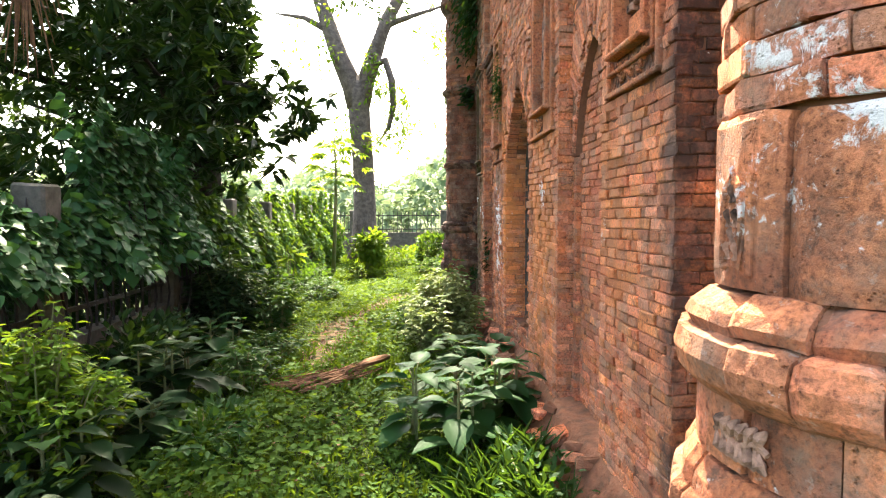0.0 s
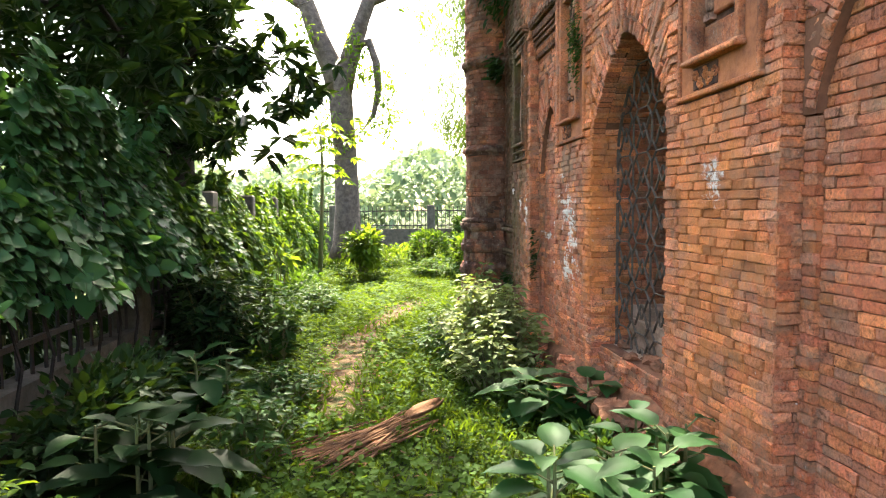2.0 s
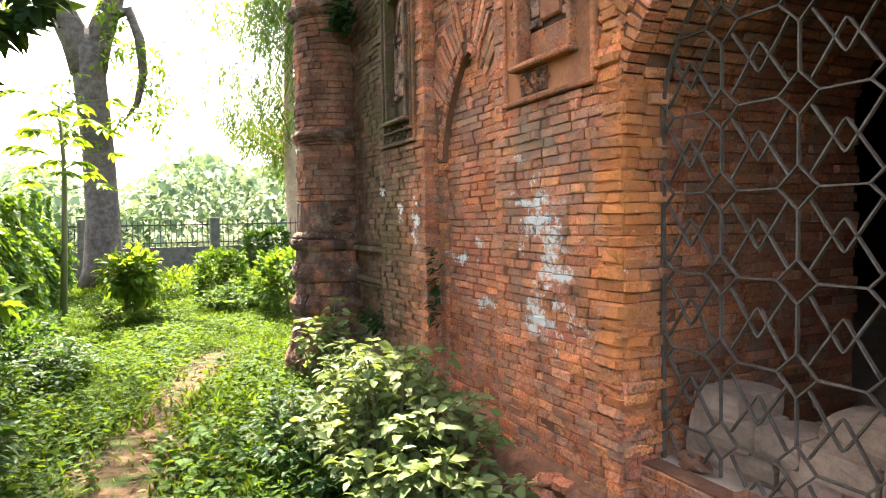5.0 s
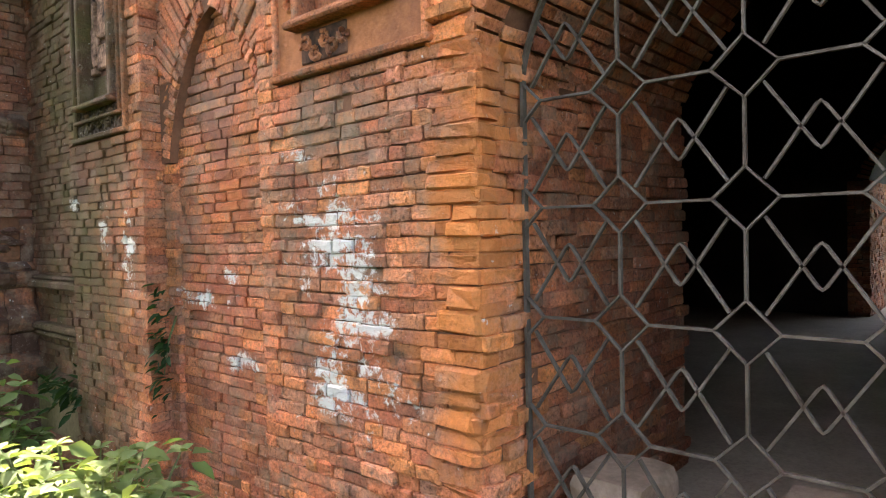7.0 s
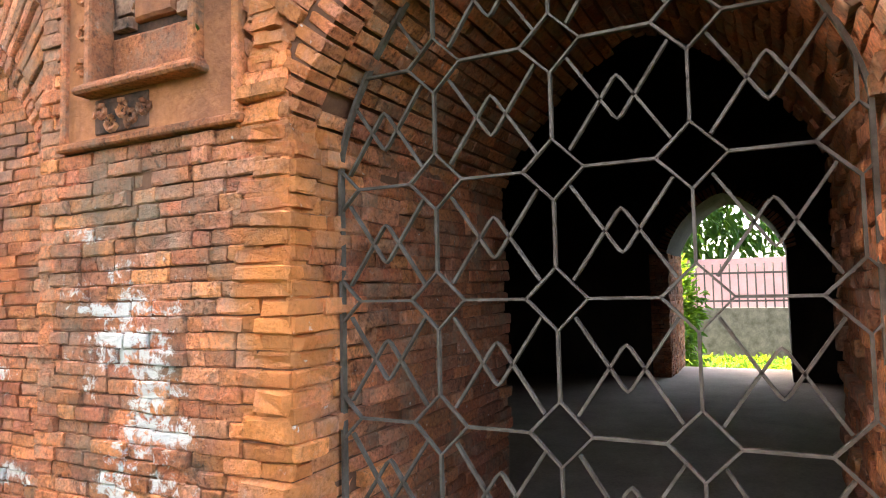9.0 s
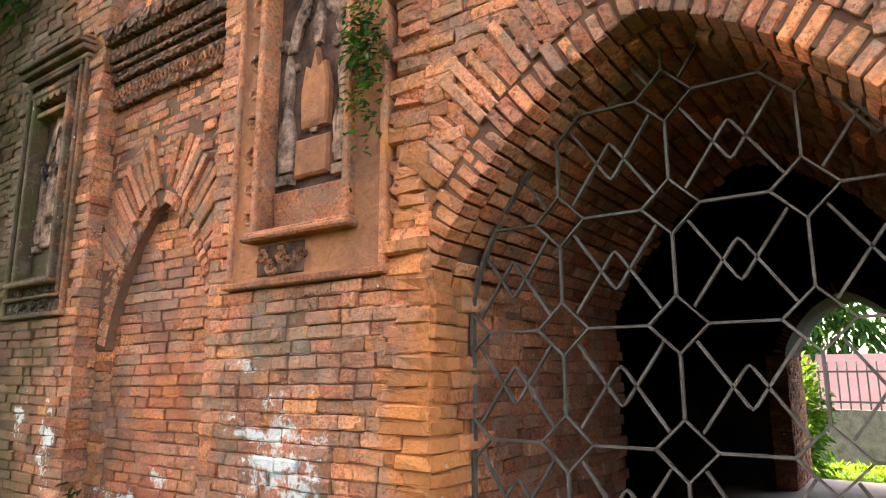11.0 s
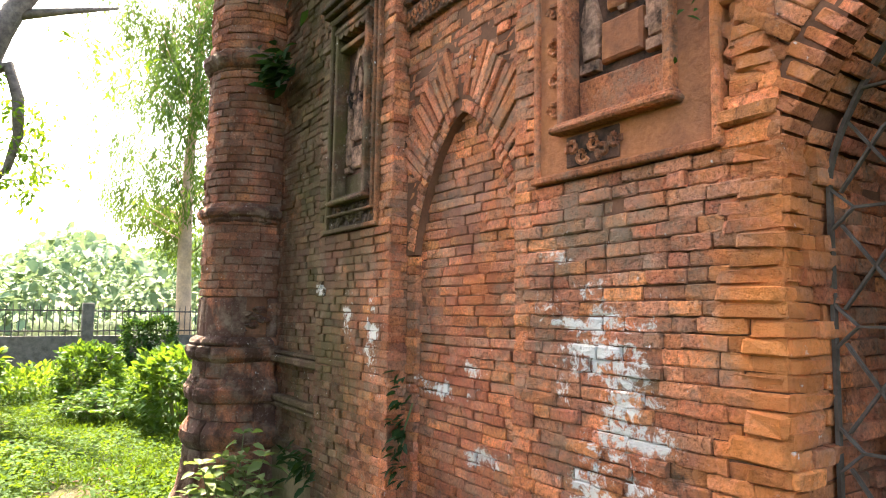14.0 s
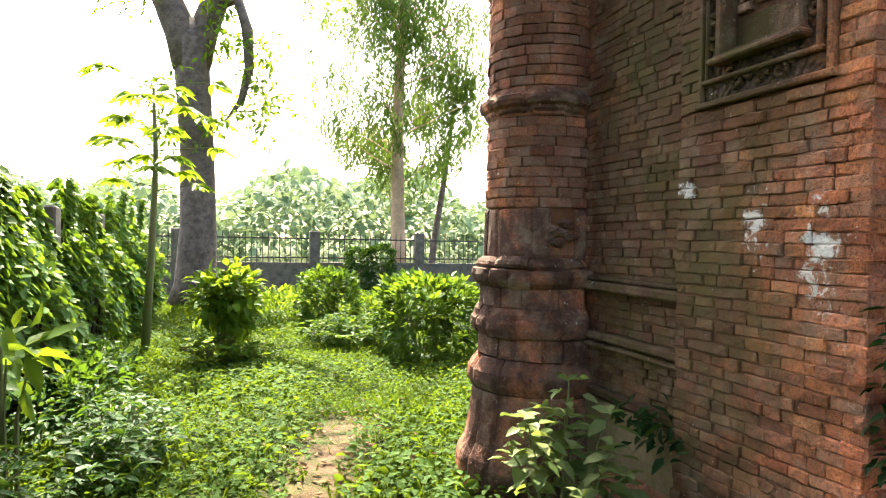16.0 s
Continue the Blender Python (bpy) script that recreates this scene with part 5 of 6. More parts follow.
def dark_tree():
    x, y = -3.72, 11.6
    ob = thing("tree", (x, y, 0), "large dark glossy-leaved evergreen tree beyond the fence", "tree")
    bm = bmesh.new()
    tube(bm, [(x, y, -0.1), (x + 0.05, y, 1.2), (x, y + 0.1, 3.0), (x - 0.1, y, 5.0), (x, y, 8.0)], [0.46, 0.37, 0.33, 0.28, 0.12], 14)
    part("trunk", bm, M_DARKBARK, ob, smooth=True)
    cs = [(rng.uniform(-4.6, -2.2), rng.uniform(7.2, 10.5), rng.uniform(2.3, 5.0)) for _ in range(230)]
    cs = [c for c in cs if c[0] < min(-1.75, -0.25 * c[1])]
    for i in range(24):
        k = bmesh.new()
        a = i * 2.4
        reach = 1.3 if math.cos(a) > 0.1 else 4.2
        pts = limb(k, (x, y, 2.3 + i * 0.2), (math.cos(a), math.sin(a) - 0.6, 0.25), reach, 0.09, 0.02, 0.12, i, 7)
        part("limb", k, M_DARKBARK, ob, smooth=True)
        for p in pts[2:]:
            for _ in range(11):
                c = (p.x + rng.normal(0, 0.42), p.y + rng.normal(0, 0.42), p.z + rng.normal(0, 0.35))
                if c[0] < min(-1.75, -0.235 * c[1]) and c[2] > 1.7:
                    cs.append(c)
    # the low bough that hangs towards the path
    k = bmesh.new()
    tube(k, [(x, y, 3.4), (-2.9, 10.2, 3.5), (-2.2, 8.9, 3.2), (-1.6, 8.5, 2.9), (-1.35, 8.4, 2.7)], [0.05, 0.035, 0.02, 0.012, 0.006], 7)
    part("limb", k, M_DARKBARK, ob, smooth=True)
    q = random.Random(4)
    for t in range(44):
        e = q.random()
        cs.append((-2.3 + 0.95 * e + q.gauss(0, 0.12), 8.6 + q.gauss(0, 0.2), 3.15 - 0.4 * e * e + q.gauss(-0.05, 0.2)))
    cs += [(-1.74, 8.5, 2.08), (-1.80, 8.5, 2.03), (-2.1, 8.6, 2.35), (-2.0, 8.5, 2.45), (-2.2, 8.6, 2.2)]
    a, w, s = whorls(cs, 10, 0.22)
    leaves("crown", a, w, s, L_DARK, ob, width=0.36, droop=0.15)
    # high boughs over the path, out of view, added to dapple the sunlight
    cs = [(rng.uniform(-4.2, -0.3), rng.uniform(4.0, 14.5), rng.uniform(7.0, 9.2)) for _ in range(85)]
    cs += [(rng.uniform(-3.2, 0.6), rng.uniform(10.0, 17.5), rng.uniform(6.8, 8.8)) for _ in range(90)]
    cs += [(rng.uniform(-3.6, 0.5), rng.uniform(6.0, 12.0), rng.uniform(7.0, 8.6)) for _ in range(90)]
    cs += [(rng.uniform(-6.0, -1.5), rng.uniform(-4.0, 5.0), rng.uniform(5.8, 8.2)) for _ in range(50)]
    a, w, s = sprays(cs, 44, (0.32, 0.32, 0.2), 0.18, 0.2)
    leaves("upper_crown", a, w, s, L_DARK, ob, width=0.42)
    for i in range(5):
        k = bmesh.new()
        limb(k, (x, y, 7.0 + 0.15 * i), (1.0, -1.6 + 0.5 * i, 0.5), 3.6, 0.10, 0.03, 0.08, 60 + i, 7)
        part("limb", k, M_BARK, ob, smooth=True)
    return ob


dark_tree()


def second_dark_tree():
    x, y = -6.4, 9.5
    ob = thing("tree", (x, y, 0), "dense dark evergreen tree further behind the fence", "tree")
    bm = bmesh.new()
    tube(bm, [(x, y, -0.1), (x, y, 2.5), (x + 0.2, y, 6.5)], [0.35, 0.28, 0.12], 12)
    part("trunk", bm, M_BARK, ob, smooth=True)
    pts, _ = blob(200, (x, y, 5.0), (2.6, 3.6, 3.4), 0.35)
    a, w, s = sprays(pts, 22, (0.24, 0.24, 0.2), 0.17, 0.2)
    leaves("crown", a, w, s, L_DARK, ob, width=0.42)
    return ob


second_dark_tree()


# stands out of view; added only to keep light off the fence side
def unseen_shade_tree():
    x, y = -4.9, 3.4
    ob = thing("tree", (x, y, 0), "unseen evergreen tree added to shade the fence", "tree")
    bm = bmesh.new()
    tube(bm, [(x, y, -0.1), (x, y, 2.5), (x + 0.2, y, 6.5)], [0.35, 0.28, 0.12], 12)
    part("trunk", bm, M_BARK, ob, smooth=True)
    pts, _ = blob(260, (x, y, 5.6), (2.7, 3.8, 2.7), 0.3)
    a, w, s = sprays(pts, 20, (0.26, 0.26, 0.2), 0.18, 0.2)
    leaves("crown", a, w, s, L_DARK, ob, width=0.42)
    return ob


unseen_shade_tree()


def eucalyptus(x, y, h, r, name_label, bark, n, low, seed, lean=0.0, reach=1.0):
    ob = thing("tree", (x, y, 0), name_label, "tree")
    bm = bmesh.new()
    q = random.Random(seed)
    pts = [(x + lean * t * t + 0.12 * math.sin(t * 5 + seed), y, h * t - 0.1) for t in (i / 9 for i in range(10))]
    tube(bm, pts, [r * (1 - 0.75 * i / 9) for i in range(10)], 12)
    part("trunk", bm, bark, ob, smooth=True)
    at, way, size = [], [], []
    for i in range(n):
        z = low + (h - low) * q.random()
        a = q.uniform(0, math.tau)
        k = bmesh.new()
        ln = q.uniform(1.1, 2.5) * reach
        tz = (z / h)
        base = (x + lean * tz * tz, y, z)
        p = limb(k, base, (math.cos(a) - 0.25 * (reach - 1), math.sin(a), 0.45), ln, 0.035, 0.008, 0.16, seed * 50 + i, 5, 6)
        part("branch", k, bark, ob)
        for e in p[2:]:
            for _ in range(7):
                c = e + Vector((q.gauss(0, 0.30), q.gauss(0, 0.28), q.uniform(-0.2, 0.25)))
                drop = q.uniform(0.4, 1.2)
                for j in range(12):
                    at.append((c.x + q.gauss(0, 0.07), c.y + q.gauss(0, 0.07), c.z - drop * j / 12))
                    way.append((q.gauss(0, 0.5), q.gauss(0, 0.5), -1.0))
                    size.append(q.uniform(0.13, 0.24))
    leaves("crown", at, way, size, L_GUM, ob, width=0.2, up=np.tile((1.0, 0.3, 0.1), (len(at), 1)) + rng.normal(0, 0.5, (len(at), 3)))
    return ob


eucalyptus(3.75, 25.6, 13.0, 0.24, "tall pale-barked tree with drooping narrow leaves", M_PALEBARK, 72, 3.0, 3, 0.0, 1.5)
eucalyptus(5.1, 26.6, 7.0, 0.13, "slender dark tree with thin drooping foliage behind the fence", M_BARK, 13, 3.6, 5, 0.8)


def sapling():
    x, y = -1.95, 16.0
    ob = thing("sapling", (x, y, 0), "thin young tree with lobed light green leaves", "sapling")
    bm = bmesh.new()
    tube(bm, [(x, y, -0.05), (x + 0.06, y, 1.2), (x + 0.1, y, 2.4), (x + 0.06, y, 3.3)], [0.055, 0.045, 0.035, 0.02], 8)
    part("stem", bm, M_STEM, ob, smooth=True)
    at, way = [], []
    for i in range(22):
        a, z = i * 2.4, 2.0 + 1.4 * i / 22
        ln = 0.5 + 0.25 * math.sin(i)
        c = Vector((x + 0.08 + ln * math.cos(a), y + ln * math.sin(a), z + 0.12))
        k = bmesh.new()
        tube(k, [(x + 0.08, y, z), c], [0.010, 0.006], 5)
        part("leaf_stalk", k, M_STEM, ob)
        for j in range(9):
            b = a + (j - 4) * 0.42
            at.append(c)
            way.append((math.cos(b), math.sin(b), -0.25))
    leaves("foliage", at, way, rng.uniform(0.2, 0.36, len(at)), L_LIGHT, ob, width=0.34)
    return ob


sapling()

# ---- shrubs and creepers ----


def shrub(name, label, at, radii, n, size, mat, width=0.5, stems=8, category="shrub", shell=0.45, lift=0.0, droop=0.2):
    x, y = at
    ob = thing(name, (x, y, 0), label, category)
    for i in range(stems):
        k = bmesh.new()
        a = i * 2.4
        e = (x + radii[0] * 0.6 * math.cos(a), y + radii[1] * 0.6 * math.sin(a), lift + radii[2] * (1.1 + 0.4 * math.sin(i * 1.7)))
        tube(k, [(x + 0.22 * radii[0] * math.cos(a), y + 0.22 * radii[1] * math.sin(a), -0.06), ((x + e[0]) / 2 - 0.02, (y + e[1]) / 2, e[2] * 0.6), e], [0.012, 0.009, 0.004], 5)
        part("stem", k, M_STEM, ob)
    p, d = blob(n, (x, y, lift + radii[2]), radii, shell)
    p[:, 2] = np.maximum(p[:, 2], 0.02)
    way = d + rng.normal(0, 0.5, d.shape) + np.array((0, 0, 0.15))
    leaves("foliage", p, way, size * rng.uniform(0.55, 1.2, n), mat, ob, width=width, droop=droop)
    return ob


def leafy_bush(name, label, at, radii, height, stems, size, mat, seed, width=0.55, gap=0.045, low=0.3, bare=M_STEM):
    """A bush of arching stems with paired leaves, ragged in outline."""
    x, y = at
    q = random.Random(seed)
    ob = thing(name, (x, y, 0), label, "shrub")
    pts, ways, sizes = [], [], []
    for i in range(stems):
        a, r = q.uniform(0, math.tau), math.sqrt(q.random())
        ex, ey = x + radii[0] * r * math.cos(a), y + radii[1] * r * math.sin(a)
        top = height * (1.0 - 0.5 * r * r) * q.uniform(0.72, 1.12)
        bx, by = x + (ex - x) * 0.45, y + (ey - y) * 0.45
        b, c = Vector((bx, by, -0.06)), Vector((bx + (ex - bx) * 0.3, by + (ey - by) * 0.3, top * 0.75))
        e = Vector((ex, ey, top * q.uniform(0.86, 1.0)))
        line = [b * (1 - t) ** 2 + c * 2 * t * (1 - t) + e * t * t for t in (j / 6 for j in range(7))]
        k = bmesh.new()
        tube(k, line, [0.008, 0.008, 0.007, 0.006, 0.005, 0.004, 0.003], 5)
        part("stem", k, bare, ob)
        ln = sum((v - u).length for u, v in zip(line, line[1:]))
        n = max(3, int(ln * (1 - low) / gap))
        turn = q.uniform(0, math.tau)
        for j in range(n):
            t = low + (1 - low) * (j + 0.5) / n
            p = b * (1 - t) ** 2 + c * 2 * t * (1 - t) + e * t * t
            turn += 1.4
            for side in (0, math.pi):
                g = turn + side + q.gauss(0, 0.3)
                off = q.uniform(0.01, 0.07)
                pts.append((p.x + off * math.cos(g), p.y + off * math.sin(g), max(0.02, p.z + q.gauss(0, 0.01))))
                ways.append((math.cos(g), math.sin(g), q.uniform(-0.35, 0.35)))
                sizes.append(size * q.uniform(0.6, 1.2))
        for j in range(4):
            g = turn + j * 1.57
            pts.append(tuple(e))
            ways.append((math.cos(g), math.sin(g), 0.5))
            sizes.append(size * 0.7)
    leaves("foliage", pts, ways, sizes, mat, ob, width=width, droop=0.3)
    return ob


def broad_plant(label, at, h, n, size, mat, seed, spread=0.35):
    """A plant of big single leaves on stalks."""
    x, y = at
    q = random.Random(seed)
    ob = thing("broad_leaved_plant", (x, y, 0), label, "plant")
    for s in range(max(1, n // 9)):
        k = bmesh.new()
        a = q.uniform(0, 6.28)
        sx, sy = x + spread * 0.6 * q.random() * math.cos(a), y + spread * 0.6 * q.random() * math.sin(a)
        tube(k, [(sx, sy, -0.06), (sx, sy, h * 0.6), (sx, sy, h)], [0.012, 0.010, 0.006], 6)
        part("stem", k, M_STEM, ob)
        for i in range(9):
            b, z = i * 2.4 + s, h * (0.25 + 0.75 * i / 8)
            ln = size * q.uniform(0.7, 1.2) * (1.15 - 0.5 * i / 8)
            r = size * 0.3
            c = np.array([[sx + r * math.cos(b), sy + r * math.sin(b), z + 0.02]])
            k = bmesh.new()
            tube(k, [(sx, sy, z - 0.02), tuple(c[0])], [0.005, 0.004], 5)
            lf = part("leaf_stalk", k, M_STEM, ob)
            way = np.array([[math.cos(b), math.sin(b), q.uniform(-0.35, 0.3) + 0.25 * i / 8]])
            big_leaf(c[0], way[0], ln, 0.72, mat, lf)
    return ob


def big_leaf(at, way, ln, width, mat, parent):
    """One large leaf with a heart-shaped base, a folded midrib and a waved edge."""
    at, d = Vector(at), Vector(way).normalized()
    side = d.cross(Vector((0, 0, 1))).normalized()
    nor = side.cross(d)
    prof = [(-0.06, 0.10), (0.0, 0.26), (0.12, 0.42), (0.3, 0.5), (0.5, 0.46), (0.7, 0.33), (0.87, 0.16), (1.0, 0.0)]
    v, f = [], []
    for i, (t, w) in enumerate(prof):
        sag = 0.28 * t * t
        c = at + d * t * ln - nor * sag * ln
        e = side * w * width * ln
        lift = nor * ln * (0.08 * w / 0.5 + 0.012 * (-1) ** i)
        v += [c + e + lift, c + e * 0.5 + lift * 0.3, c, c - e * 0.5 + lift * 0.3, c - e + lift]
    for i in range(len(prof) - 1):
        for k in range(4):
            a = i * 5 + k
            f.append((a, a + 1, a + 6, a + 5))
    part("leaf", (v, [], f), mat, parent, smooth=True)


# beside the wall
broad_plant("broad-leaved green plant at the foot of the brick wall", (0.45, 4.25), 0.50, 99, 0.25, L_BROAD, 1, 0.8)
broad_plant("broad-leaved plant beside the arch's threshold", (0.60, 6.05), 0.28, 36, 0.28, L_BROAD, 2, 0.6)
leafy_bush("shrub", "pale-leaved shrub against the brick wall", (0.36, 7.75), (0.50, 0.95, 0), 0.82, 110, 0.085, L_PALE, 21, 0.6)
leafy_bush("shrub", "pale-leaved shrub against the brick wall", (0.28, 6.95), (0.42, 0.45, 0), 0.48, 44, 0.080, L_PALE, 22, 0.6)
leafy_bush("shrub", "low leafy shrub spreading to the path", (-0.02, 8.3), (0.32, 0.9, 0), 0.42, 50, 0.075, L_IVY, 23, 0.55)
leafy_bush("shrub", "small pale-leaved shrub at the column's foot", (0.55, 9.75), (0.30, 0.32, 0), 0.85, 17, 0.115, L_PALE, 24, 0.6, 0.07, 0.4)
shrub("shrub", "low weeds against the wall", (0.62, 3.3), (0.22, 0.7, 0.12), 500, 0.07, L_IVY, 0.5, 6, shell=0.2)

# along the fence
leafy_bush("shrub", "bright green small-leaved shrub beside the path", (-2.0, 3.55), (0.46, 0.5, 0), 1.0, 80, 0.075, L_LIGHT, 25, 0.46, 0.035)
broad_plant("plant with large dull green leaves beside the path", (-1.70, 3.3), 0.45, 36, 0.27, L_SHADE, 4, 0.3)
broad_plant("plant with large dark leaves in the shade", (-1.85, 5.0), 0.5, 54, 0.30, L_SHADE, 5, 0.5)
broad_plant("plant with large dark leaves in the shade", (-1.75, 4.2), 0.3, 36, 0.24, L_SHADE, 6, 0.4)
leafy_bush("shrub", "leafy weed clump beside the path", (-1.45, 5.6), (0.32, 0.5, 0), 0.42, 26, 0.085, L_IVY, 26)
shrub("shrub", "leafy weed clump beside the path", (-1.3, 4.2), (0.3, 0.6, 0.13), 500, 0.075, L_IVY, 0.5, 8, shell=0.2)
leafy_bush("shrub", "dark glossy-leaved shrub before the fence", (-2.2, 7.9), (0.48, 0.55, 0), 1.05, 90, 0.13, L_SHADE, 27, 0.36, 0.04, 0.15)
leafy_bush("shrub", "leafy weed clump beside the path", (-1.68, 8.15), (0.34, 0.55, 0), 0.62, 40, 0.10, L_IVY, 28, 0.55)
leafy_bush("shrub", "leafy shrub before the fence", (-2.1, 10.0), (0.35, 0.8, 0), 0.75, 50, 0.10, L_IVY, 29, 0.5)
leafy_bush("shrub", "low leafy weeds beside the path", (-1.65, 11.6), (0.4, 1.2, 0), 0.36, 60, 0.085, L_IVY, 30, 0.55)
shrub("shrub", "tangled bright weeds at the fence's foot", (-2.1, 13.0), (0.4, 1.6, 0.25), 1500, 0.08, L_IVY, 0.5, 10, shell=0.2)

# dense growth behind the fence, added to block light and darken the gaps
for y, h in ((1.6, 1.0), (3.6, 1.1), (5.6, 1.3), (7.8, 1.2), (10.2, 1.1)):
    shrub("shrub", "dark undergrowth added behind the fence to block light", (-4.1, y), (0.9, 1.3, h), 2600, 0.17, L_DARK, 0.45, 8, shell=0.6)
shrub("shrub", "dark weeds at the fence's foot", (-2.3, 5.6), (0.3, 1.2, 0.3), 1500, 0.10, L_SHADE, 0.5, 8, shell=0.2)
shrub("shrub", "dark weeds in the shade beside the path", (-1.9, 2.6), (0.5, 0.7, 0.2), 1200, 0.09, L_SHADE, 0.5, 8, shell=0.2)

broad_plant("plant with large dark leaves in the shade", (-2.05, 6.55), 0.42, 36, 0.30, L_BROAD, 7, 0.5)
leafy_bush("shrub", "low leafy weeds beside the path", (-1.5, 6.7), (0.35, 0.7, 0), 0.30, 40, 0.08, L_IVY, 31, 0.55)
leafy_bush("shrub", "low leafy weeds at the fence's foot", (-2.2, 13.6), (0.4, 1.4, 0), 0.5, 70, 0.09, L_IVY, 32, 0.55)

# far end of the path
leafy_bush("shrub", "bright weeds round the bush's foot", (-1.0, 15.0), (0.6, 0.6, 0), 0.34, 46, 0.09, L_LIGHT, 33, 0.55)
leafy_bush("shrub", "bright leafy weeds between the bushes", (0.6, 16.0), (0.7, 0.8, 0), 0.45, 60, 0.10, L_MOUND, 34, 0.55)
leafy_bush("shrub", "bright leafy weeds behind the bushes", (1.9, 17.2), (0.8, 0.9, 0), 0.75, 60, 0.11, L_LIGHT, 35, 0.55)
shrub("shrub", "round clipped bush on thin stems", (-0.96, 15.1), (0.36, 0.36, 0.36), 900, 0.15, L_LIGHT, 0.6, 12, lift=0.36, shell=0.1, droop=0.5)
shrub("shrub", "dark green bush smothered in creeper", (1.42, 14.85), (0.62, 0.62, 0.50), 2800, 0.12, L_MOUND, 0.55, 10, shell=0.75)
shrub("shrub", "mound of creeper leaves", (0.52, 17.4), (0.44, 0.50, 0.47), 1900, 0.12, L_MOUND, 0.55, 10, shell=0.75)
shrub("shrub", "bright tangled weeds before the fence", (-0.2, 19.0), (1.2, 1.2, 0.26), 2200, 0.11, L_LIGHT, 0.5, 10, shell=0.4)
shrub("shrub", "bright tangled weeds before the fence", (2.4, 19.6), (1.2, 1.2, 0.20), 2200, 0.11, L_LIGHT, 0.5, 10, shell=0.4)
shrub("hedge", "square clipped dark hedge block at the fence", (2.5, 23.6), (0.62, 0.4, 0.62), 3500, 0.11, L_IVY, 0.6, 8, "hedge", shell=0.85)


def creeper(name, label, y0, y1, n, top, size, mat, thick=0.32, x=FX, seed=0, low=0.0):
    """Leaves hanging over the fence in an uneven mass."""
    ob = thing(name, (x, (y0 + y1) / 2, 0), label, "creeper")
    for i in range(int((y1 - y0) * 3)):
        k = bmesh.new()
        y = y0 + (i + 0.5) / 3
        tube(k, [(x + 0.14, y, -0.05), (x + 0.2, y + 0.15, 0.7), (x + 0.12, y + 0.1, top * 0.66)], [0.012, 0.01, 0.006], 5)
        part("vine", k, M_DARKBARK, ob)
    y = rng.uniform(y0, y1, n)
    z = low + (top - low) * rng.random(n) ** 0.75 * (0.86 + 0.16 * np.sin(y * 2.2 + seed) + 0.1 * np.sin(y * 5.1))
    bulge = thick * (0.55 + 0.45 * np.sin(z * 2.4 + 0.3)) * (1 + 0.35 * np.sin(y * 3.0 + z * 2 + seed))
    side = np.where(rng.random(n) < 0.75, 1, -1)
    p = np.stack([x + side * bulge * rng.uniform(0.65, 1.1, n), y, z], 1)
    way = np.stack([side * 0.7 + rng.normal(0, 0.3, n), rng.normal(0, 0.6, n), -0.5 + rng.normal(0, 0.35, n)], 1)
    leaves("foliage", p, way, size * rng.uniform(0.55, 1.2, n), mat, ob, width=0.85, up=np.tile((0.8, 0, 0.6), (n, 1)) + rng.normal(0, 0.3, (n, 3)))
    return ob


creeper("creeper", "creeper with heart-shaped leaves over the fence", 3.2, 5.6, 3000, 1.75, 0.12, L_HEART, 0.36, low=1.0)
creeper("creeper", "tall mound of heart-shaped creeper leaves over the fence", 5.5, 7.9, 3600, 2.45, 0.13, L_HEART, 0.46, seed=2, low=0.95)
creeper("creeper", "dark creeper hanging over the fence", 7.9, 10.2, 4600, 1.9, 0.11, L_IVY, 0.40, seed=3, low=0.7)
creeper("creeper", "creeper hanging over the fence, sunlight put into its green", 10.2, 15.0, 7500, 1.9, 0.11, L_MOUND, 0.36, seed=4, low=0.45)
creeper("creeper", "creeper hanging over the fence, sunlight put into its green", 15.0, 21.3, 8500, 2.0, 0.12, L_MOUND, 0.42, seed=5)

# small growth on the masonry, and odd plants
def tuft(name, label, at, n, spread, size, mat, hang, category="plant"):
    ob = thing(name, at, label, category)
    p = np.asarray(at) + rng.normal(0, 1, (n, 3)) * np.asarray(spread) + np.array((-0.05, 0, 0))
    p[:, 0] = np.minimum(p[:, 0], at[0] - 0.01)
    way = np.stack([-0.8 + rng.normal(0, 0.4, n), rng.normal(0, 0.7, n), rng.normal(-hang, 0.4, n)], 1)
    leaves("foliage", p, way, size * rng.uniform(0.6, 1.3, n), mat, ob, width=0.4)
    k = bmesh.new()
    tube(k, [(at[0] + 0.03, at[1], at[2] + spread[2]), (at[0] - 0.03, at[1], at[2]), (at[0] - 0.05, at[1] + 0.01, at[2] - spread[2])], [0.006, 0.005, 0.002], 5)
    part("stem", k, M_STEM, ob)
    return ob


tuft("wall_plant", "small green plant rooted in the brick pier", (FACE - 0.01, 6.74, 2.78), 420, (0.025, 0.04, 0.14), 0.035, L_IVY, 0.5)
tuft("wall_fern", "dark fern growing between column and wall", (0.95, 10.15, 3.3), 90, (0.05, 0.09, 0.07), 0.13, L_SHADE, 0.3)
tuft("wall_creeper", "green creeper hanging from the wall's top", (FACE - 0.02, 9.75, 4.6), 900, (0.10, 0.28, 0.35), 0.10, L_SHADE, 1.0)
tuft("wall_plant", "small leafy plant in the blind arch's corner", (1.02, 8.47, 1.0), 70, (0.02, 0.03, 0.16), 0.06, L_SHADE, 0.3)
tuft("wall_plant", "small leafy plant in the wall's corner", (0.99, 9.6, 0.62), 60, (0.03, 0.12, 0.05), 0.09, L_SHADE, 0.1)
